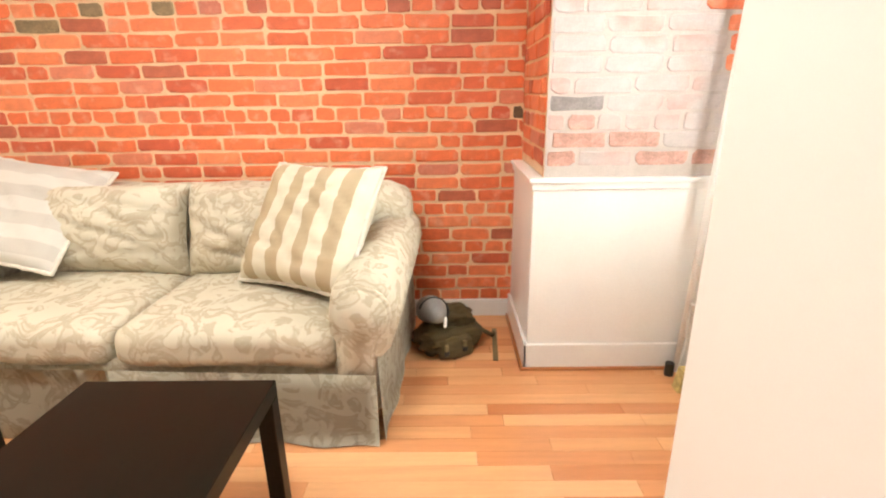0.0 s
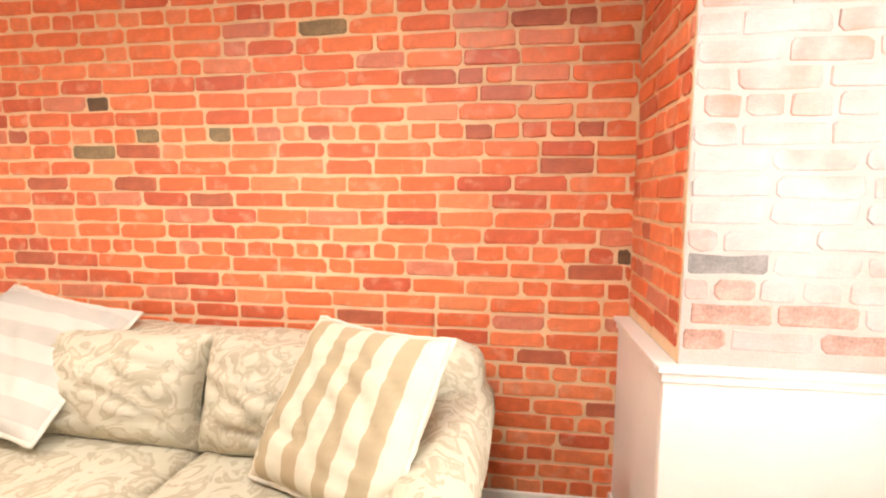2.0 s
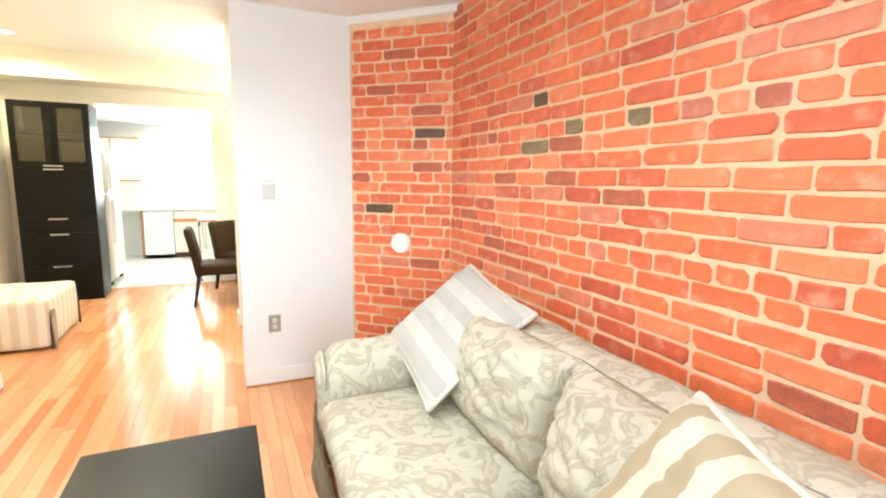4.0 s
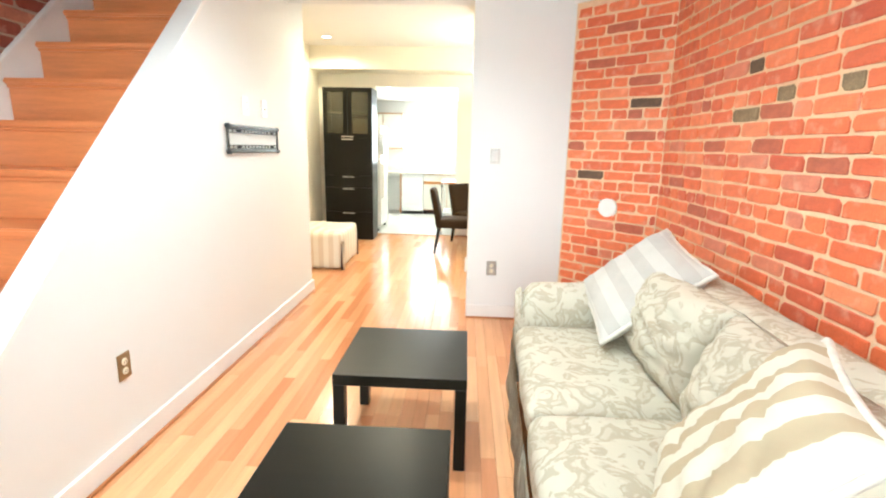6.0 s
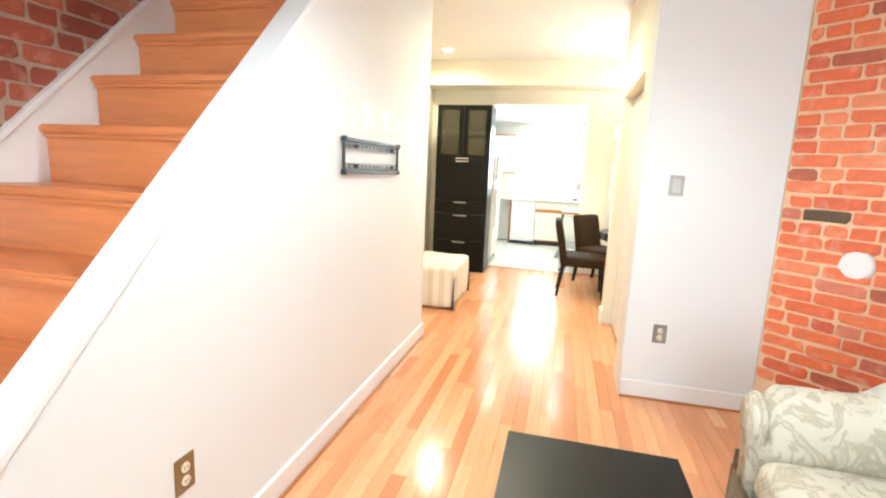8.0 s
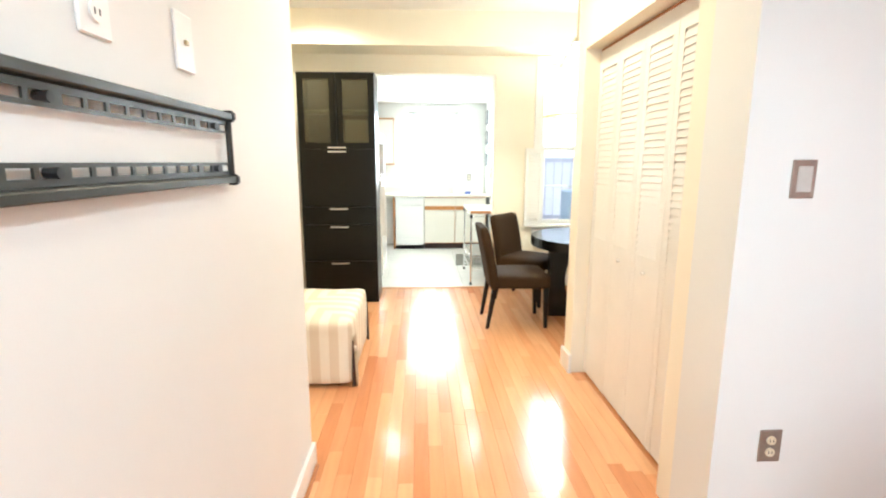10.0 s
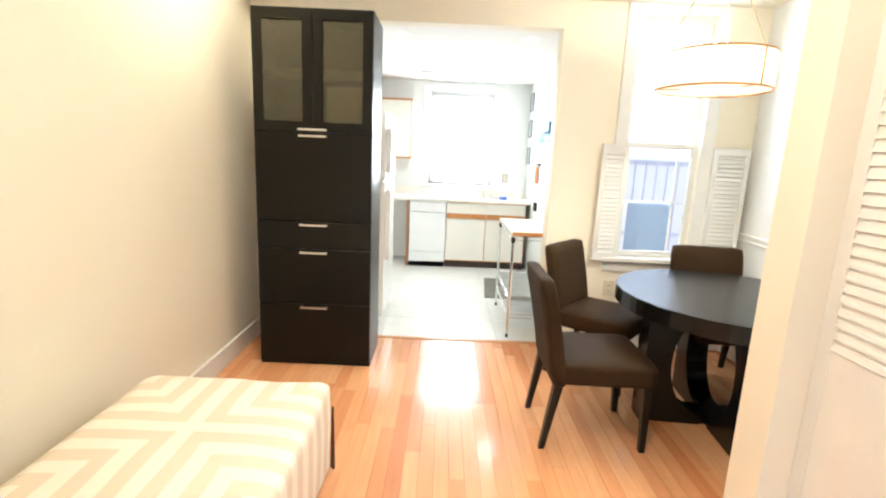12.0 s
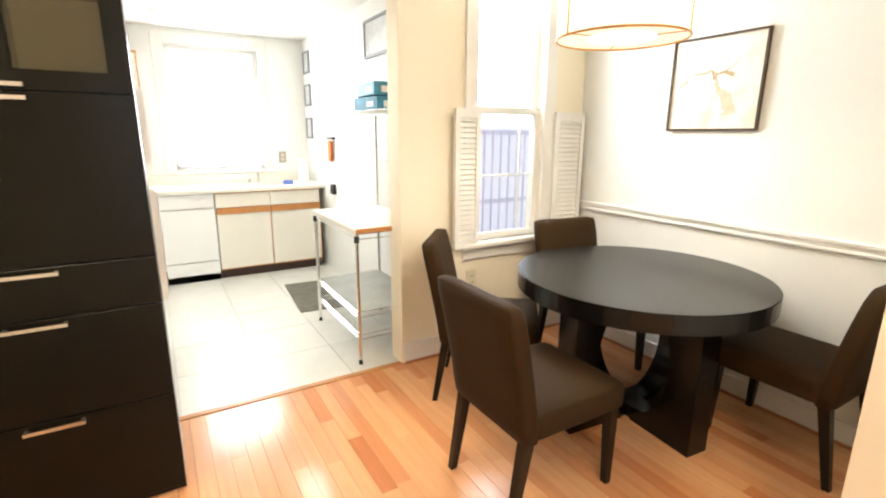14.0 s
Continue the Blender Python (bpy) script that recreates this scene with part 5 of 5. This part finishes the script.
part("oak_edge", box(-0.42, 0.436, -0.262, -0.255, 0.825, 0.853), LAMINATE, wt)
BLUE = mat("blue_printed_card", (0.05, 0.26, 0.42), 0.5, var=0.35, scale=14, fine=50)
for z, dx, ang3 in ((1.546, 0.0, 4), (1.634, 0.02, -3)):
    b2 = thing("blue_box", "flat blue printed cardboard box stacked on the rack shelf", "box", "blue boxes on the rack", (-7.78 + dx, 1.13, z), ang3)
    body = part("carton", box(-0.17, 0.17, -0.10, 0.10, 0, 0.082), BLUE, b2, bevel=0.002)
    part("label", box(0.03, 0.12, -0.1015, -0.1, 0.02, 0.05), WHITEPL, body, "pale printed patch")
    part("label", box(0.1702, 0.1715, -0.05, 0.05, 0.015, 0.055), WHITEPL, body, "pale printed patch")
mt = thing("floor_mat", "dark grey kitchen floor mat", "mat", at=(-8.72, 0.95, 0), turn=-4)
part("mat", box(-0.40, 0.40, -0.26, 0.26, 0, 0.008), mat("grey_woven_mat", (0.16, 0.15, 0.12), 0.9, var=0.2, scale=10, fine=200, bump=0.6), mt)
PIC = mat("grey_print", (0.62, 0.64, 0.64), 0.5, var=0.2, scale=10)
for x, z, w, h in ((-8.16, 2.09, 0.46, 0.27), (-10.03, 2.12, 0.20, 0.22), (-10.03, 1.79, 0.20, 0.22), (-10.03, 1.45, 0.20, 0.22)):
    p = thing("small_picture", "small grey-framed print on the white kitchen wall", "picture", "pictures on the kitchen wall", (x, 1.30, z))
    bm = box(-w / 2, w / 2, -0.02, 0, h / 2 - 0.02, h / 2)
    box(-w / 2, w / 2, -0.02, 0, -h / 2, -h / 2 + 0.02, bm), box(-w / 2, -w / 2 + 0.02, -0.02, 0, -h / 2 + 0.02, h / 2 - 0.02, bm), box(w / 2 - 0.02, w / 2, -0.02, 0, -h / 2 + 0.02, h / 2 - 0.02, bm)
    part("frame", bm, mat("grey_frame", (0.22, 0.23, 0.25), 0.4), p)
    part("print", box(-w / 2 + 0.02, w / 2 - 0.02, -0.012, 0, -h / 2 + 0.02, h / 2 - 0.02), PIC, p)
hk = thing("utensil_hook", "small black wall hook with an orange oven mitt", "hook", at=(-9.31, 1.30, 1.35))
part("hook", box(-0.10, 0.10, -0.03, 0, -0.012, 0.012), DARKMETAL, hk)
part("mitt", soft_box(-0.05, 0.05, -0.04, -0.012, -0.22, -0.02, 0.012, 4, 0.003), mat("orange_cotton", (0.75, 0.20, 0.06), 0.9), hk, "orange cotton mitt", smooth=True)
hk2 = thing("magnet_hook", "small black hook low on the kitchen wall", "hook", at=(-9.30, 1.30, 0.86))
part("hook", box(-0.05, 0.05, -0.03, 0, -0.05, 0.05), BLACKRUB, hk2, bevel=0.004)
cv = thing("ceiling_vent", "white slotted ceiling vent", "vent", at=(-9.5, 0.04, 2.36))
part("frame", box(-0.07, 0.07, -0.18, 0.18, -0.008, 0), WHITEPL, cv)
for i in range(5):
    part("slat", box(-0.055 + i * 0.024, -0.045 + i * 0.024, -0.16, 0.16, -0.011, -0.008), bpy.data.materials["pale_grey_plastic"], cv)

# ---- outside ----
def outdoor(name, m, sx, sy, colour, strength):
    bm = bmesh.new()
    v = [bm.verts.new((a * sx, b * sy, 0)) for a, b in ((-1, -1), (1, -1), (1, 1), (-1, 1))]
    bm.faces.new(v)
    ob = part(name, bm, glow(name + "_light", colour, strength))
    ob.matrix_world = m
    return tagged(ob, "hazy bright daylight or daylit fence outside", "backdrop", kind="structure")


outdoor("backdrop_kitchen", look((-12.5, 0.4, 1.5), (-14, 0.4, 1.5)), 3.0, 2.5, (0.93, 0.96, 1.0), 1.0)
outdoor("backdrop_dining", look((-10.6, 4.2, 2.5), (-12, 4.2, 2.5)), 2.8, 3.0, (0.92, 0.94, 1.0), 1.2)
outdoor("backdrop_front", look((3.6, 1.2, 1.5), (5, 1.2, 1.5)), 2.5, 2.5, (0.93, 0.96, 1.0), 1.4)
# Glowing lilac sheet in place of the fence's daylit boards.
outdoor("glowing_fence_sheet", look((-10.5, 4.2, 0.65), (-12, 4.2, 0.65)), 2.8, 0.85, (0.66, 0.63, 0.65), 0.42)
fn = thing("garden_fence", "joint strips and rails of a pale lilac board fence outside the dining window", "fence", at=(-10.42, 2.6, 0))
FEN = mat("pale_fence_paint", (0.80, 0.75, 0.78), 0.8, var=0.08)
# Only joint strips and rails are built; the sheet behind glows as boards.
for i in range(36):
    part("board_joint", box(-0.015, 0.015, -1.1 + i * 0.15, -1.088 + i * 0.15, -0.05, 1.45), FEN, fn)
for z in (0.40, 1.40):
    part("rail", box(-0.03, -0.016, -1.1, 4.3, z, z + 0.06), FEN, fn)
bn = thing("garden_bin", "blue-grey bin outside the dining window", "bin", at=(-9.1, 2.55, 0))
part("body", box(-0.2, 0.2, -0.18, 0.18, 0, 0.98), mat("blue_grey_plastic", (0.62, 0.68, 0.74), 0.5), bn, bevel=0.02)
structure("ground", box(-13, -7.3, 1.43, 8, -0.2, -0.05), GROUT, "pale concrete yard", "ground")

# ---- bricks, boards and tiles ----
WASH = mat("whitewashed_brick", (0.60, 0.42, 0.36), 0.55, var=0.10, scale=20, fine=140, bump=0.5, dist=0.004)
nt = WASH.node_tree
hsv = next(x for x in nt.nodes if x.type == "HUE_SAT")
info, ramp, nz, mixn, tc2 = nt.nodes.new("ShaderNodeObjectInfo"), nt.nodes.new("ShaderNodeValToRGB"), nt.nodes.new("ShaderNodeTexNoise"), nt.nodes.new("ShaderNodeMix"), nt.nodes.new("ShaderNodeNewGeometry")
mixn.data_type = "RGBA"
ramp.color_ramp.elements[0].color, ramp.color_ramp.elements[1].color = (0.52, 0.22, 0.155, 1), (0.54, 0.35, 0.30, 1)
nz.inputs["Scale"].default_value, nz.inputs["Detail"].default_value = 3.2, 6
nt.links.new(tc2.outputs["Position"], nz.inputs["Vector"])
rng = nt.nodes.new("ShaderNodeMapRange")
rng.inputs["From Min"].default_value, rng.inputs["From Max"].default_value = 0.37, 0.54
nt.links.new(nz.outputs["Fac"], rng.inputs["Value"])
nt.links.new(info.outputs["Random"], ramp.inputs["Fac"])
nt.links.new(rng.outputs["Result"], mixn.inputs["Factor"])
nt.links.new(ramp.outputs["Color"], mixn.inputs["A"])
mixn.inputs["B"].default_value = (0.50, 0.44, 0.42, 1)
nt.links.new(mixn.outputs["Result"], hsv.inputs["Color"])

rnd = random.Random(7)
COURSE, BH, BL = 0.0726, 0.0585, 0.2290


def brick_bm(w, h, d, k, bm=None, m=None):
    """A worn brick, its face toward -y, its back at y = 0."""
    bm = bm or bmesh.new()
    r = random.Random(k)
    chip = [r.choice((0.003, 0.005, 0.007, 0.010, 0.016)) for _ in range(4)]
    hw, hh = w / 2, h / 2
    sag = [r.uniform(-0.004, 0.003) for _ in range(2)]
    flat = [(-hw + chip[0], -hh), (r.uniform(-0.3, 0.3) * hw, -hh + sag[0]), (hw - chip[1], -hh), (hw, -hh + chip[1]), (hw, hh - chip[2]), (hw - chip[2], hh), (r.uniform(-0.3, 0.3) * hw, hh - sag[1]), (-hw + chip[3], hh), (-hw, hh - chip[3]), (-hw, -hh + chip[0])]
    back = [Vector((x, 0, z)) for x, z in flat]
    mid = [v + Vector((r.uniform(-.004, .003), -d * 0.55, r.uniform(-.003, .003))) for v in back]
    face = [Vector((v.x * (1 - 0.005 / w), -d + r.uniform(-.0012, .0012), v.z * (1 - 0.005 / h))) for v in mid]
    vs = [[bm.verts.new(m @ v if m else v) for v in ring] for ring in (back, mid, face)]
    bm.faces.new(vs[2])
    for a, b in ((0, 1), (1, 2)):
        for i in range(10):
            bm.faces.new((vs[a][i], vs[a][(i + 1) % 10], vs[b][(i + 1) % 10], vs[b][i]))
    return bm


VARIANTS = {}


def brick_mesh(w, material):
    key = (round(w, 3), rnd.randrange(9), material.name)
    if key not in VARIANTS:
        bm = brick_bm(key[0], BH, 0.0055, hash((key[0], key[1])) % 1000)
        me = bpy.data.meshes.new("brick")
        bm.to_mesh(me)
        bm.free()
        me.materials.append(material)
        VARIANTS[key] = me
    return VARIANTS[key]


def lay_bricks(wall, m, length, z0, z1, pick, material, joined, limit=300, phase=0.0, pitch=COURSE, start=0.055, odd=(), choose=None):
    """Running bond with a header course in every seventh, on the plane of m (x along, -y out of the wall); odd: single bricks of another firing."""
    rest = bmesh.new()
    count = 0
    for row in range(-1, int(z1 / pitch) + 1):
        z = start + row * pitch
        if z - pitch / 2 < z0 - 0.02 or z + pitch / 2 > z1 + 0.02:
            continue
        header = row % 7 == 1
        step = BL / 2 if header else BL
        x = -step * (0.5 if row % 2 else 0.0) - phase + rnd.uniform(-0.035, 0.035)
        drift = rnd.uniform(-0.002, 0.002)
        while x < length - 0.02:
            w = step * rnd.uniform(0.95, 1.05)
            if not header and rnd.random() < 0.09:
                w = BL / 2
            a, b = max(x, 0.0), min(x + w, length)
            x += w
            if b - a < 0.03:
                continue
            wide = max(0.02, round((b - a - rnd.uniform(0.010, 0.017)) / 0.006) * 0.006)
            wide = min(wide, b - a - 0.004)
            mid = (a + b) / 2
            p = m @ pose(mid, rnd.uniform(-0.002, 0.001), z + drift + rnd.uniform(-0.0025, 0.0025), 0, rnd.uniform(-0.9, 0.9), 0)
            use = next((o for u, v, o in odd if a <= u < b and abs(v - z) < pitch / 2), None)
            if use is None and choose:
                use = choose(mid, z)
            if use or (count < limit and pick(mid, z)):
                ob = new("brick", brick_mesh(wide, use or material))
                ob.parent = wall
                ob.matrix_parent_inverse = wall.matrix_world.inverted()
                ob.matrix_basis = p
                count += 0 if use else 1
            else:
                brick_bm(wide, BH, 0.0055, rnd.randrange(1000), rest, p)
    if rest.verts:
        ob = part("brickwork", rest, joined, wall)
        ob["kind"] = "stuff"
    else:
        rest.free()


BURNT = mat("burnt_dark_brick", (0.13, 0.075, 0.040), 0.6, var=0.3, scale=20, fine=140, bump=0.6, dist=0.004)
ASHEN = mat("ashen_olive_brick", (0.27, 0.19, 0.10), 0.6, var=0.3, scale=18, fine=140, bump=0.6, dist=0.004)
DULL = mat("dull_red_brick", (0.48, 0.125, 0.065), 0.5, var=0.25, scale=14, fine=140, bump=0.5, dist=0.004)
bpy.context.view_layer.update()
X0 = -2.862
north_odd = [(x - X0, z, o) for x, z, o in (
    (0.419, 1.144, BURNT), (-1.945, 1.80, BURNT), (-1.277, 1.65, ASHEN), (-1.621, 1.658, ASHEN), (-0.762, 2.069, ASHEN), (-2.039, 1.59, ASHEN), (-2.259, 1.447, DULL), (-1.80, 1.447, DULL),
    (0.25, 2.054, DULL), (0.314, 1.488, DULL), (-1.253, 1.372, DULL), (0.30, 1.07, DULL), (0.021, 2.09, DULL), (-0.15, 1.65, DULL), (-1.60, 1.59, DULL), (-0.75, 0.86, DULL), (0.35, 1.65, DULL), (-2.4, 1.07, DULL), (0.1, 0.71, DULL), (0.36, 0.50, DULL))]
lay_bricks(wall_north, pose(X0, 2.468, 0), 3.344, 0.09, LIV, lambda x, z: 0.7 < x and 0.78 < z < 2.2, BRICK, BRICK_J, odd=north_odd)
va = Vector((-2.86 + 3.36, 2.468 - 1.93))
angle_odd = [(0.514, 1.737, BURNT), (0.316, 1.184, BURNT), (0.555, 1.645, DULL), (0.467, 1.527, DULL), (0.553, 1.873, DULL), (0.261, 0.345, DULL), (0.15, 2.05, DULL), (0.40, 2.25, DULL), (0.10, 1.45, DULL), (0.45, 0.85, DULL)]
lay_bricks(wall_brick_angle, pose(-3.36, 1.93, 0, 0, 0, math.degrees(math.atan2(va.y, va.x))), va.length, 0.2, 2.45, lambda x, z: True, BRICK, BRICK_J, odd=angle_odd)
chim = bpy.data.objects["chimney_breast"]


ROSY = mat("half_washed_red_brick", (0.56, 0.31, 0.245), 0.55, var=0.35, scale=14, fine=120, bump=0.5, dist=0.004)


def front_brick(x, z):
    """Bare red brick by the front wall and in patches along the foot, lime wash elsewhere."""
    n = noise.noise((x * 4, z * 4, 2.0))
    return BRICK if x + 0.10 * n > 0.72 else ROSY if z < 1.07 and n > -0.05 else None


lay_bricks(chim, pose(0.482, 1.8962, 0), 0.906, W + 0.02, LIV, lambda x, z: True, WASH, BRICK_J, start=0.030, odd=[(0.046, 1.189, mat("slate_dark_brick", (0.26, 0.23, 0.22), 0.6, var=0.25, scale=18, fine=140, bump=0.5)), (0.202, 1.187, mat("washed_plum_brick", (0.52, 0.27, 0.23), 0.6, var=0.3, scale=14, fine=140, bump=0.5)), (0.10, 1.11, mat("washed_rose_brick", (0.58, 0.34, 0.28), 0.6, var=0.3, scale=14, fine=140, bump=0.5))], choose=front_brick)
lay_bricks(chim, pose(0.479, 2.468, 0, 0, 0, -90), 0.575, W + 0.02, LIV, lambda x, z: True, BRICK, BRICK_J, start=0.030, odd=[(0.16, 1.256, DULL)])
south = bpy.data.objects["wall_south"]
lay_bricks(south, pose(1.6, -1.178, 0, 0, 0, 180), 5.2, 0.15, 3.9, lambda x, z: 2.3 < x < 4.4 and 0.9 < z < 2.7, BRICK_SHADED, BRICK_SHADED_J, phase=0.05)


def plank(bm, x0, x1, y0, y1):
    c = 0.0006
    lo = [bm.verts.new((x, y, -0.012)) for x, y in ((x0, y0), (x1, y0), (x1, y1), (x0, y1))]
    hi = [bm.verts.new((x, y, 0.0)) for x, y in ((x0 + c, y0 + c), (x1 - c, y0 + c), (x1 - c, y1 - c), (x0 + c, y1 - c))]
    bm.faces.new(hi)
    for i in range(4):
        bm.faces.new((lo[i], lo[(i + 1) % 4], hi[(i + 1) % 4], hi[i]))
    return bm


PWID = 0.0695
rest = bmesh.new()
near = 0
y = -1.18
while y < 2.46:
    x = -7.165 + rnd.uniform(-0.9, 0)
    while x < 1.45:
        ln = rnd.choice((0.4, 0.55, 0.7, 0.8, 0.95, 1.1, 1.25))
        a, b = max(x, -7.165), min(x + ln, 1.45)
        x += ln
        if b - a < 0.02:
            continue
        if near < 300 and -0.32 < y < 1.35 and -6.6 < (a + b) / 2 < 0.2:
            bm = plank(bmesh.new(), a, b, y, y + PWID)
            part("floor_board", bm, OAK, floor)
            near += 1
        else:
            plank(rest, a, b, y, y + PWID)
    y += PWID
ob = part("floor_boards", rest, OAK_J, floor)
ob["kind"] = "stuff"

tile_me = None
for i in range(7):
    for j in range(6):
        x, y = -7.19 - 0.455 * (i + 0.5), -1.15 + 0.455 * (j + 0.5)
        bm = box(-0.2255, 0.2255, -0.2255, 0.2255, -0.006, 0.0)
        if tile_me is None:
            ob = part("tile", bm, TILE, kitchen_floor, bevel=0.001)
            tile_me = ob.data
        else:
            bm.free()
            ob = new("tile", tile_me)
            ob.parent = kitchen_floor
        ob.location = (x, y, 0)
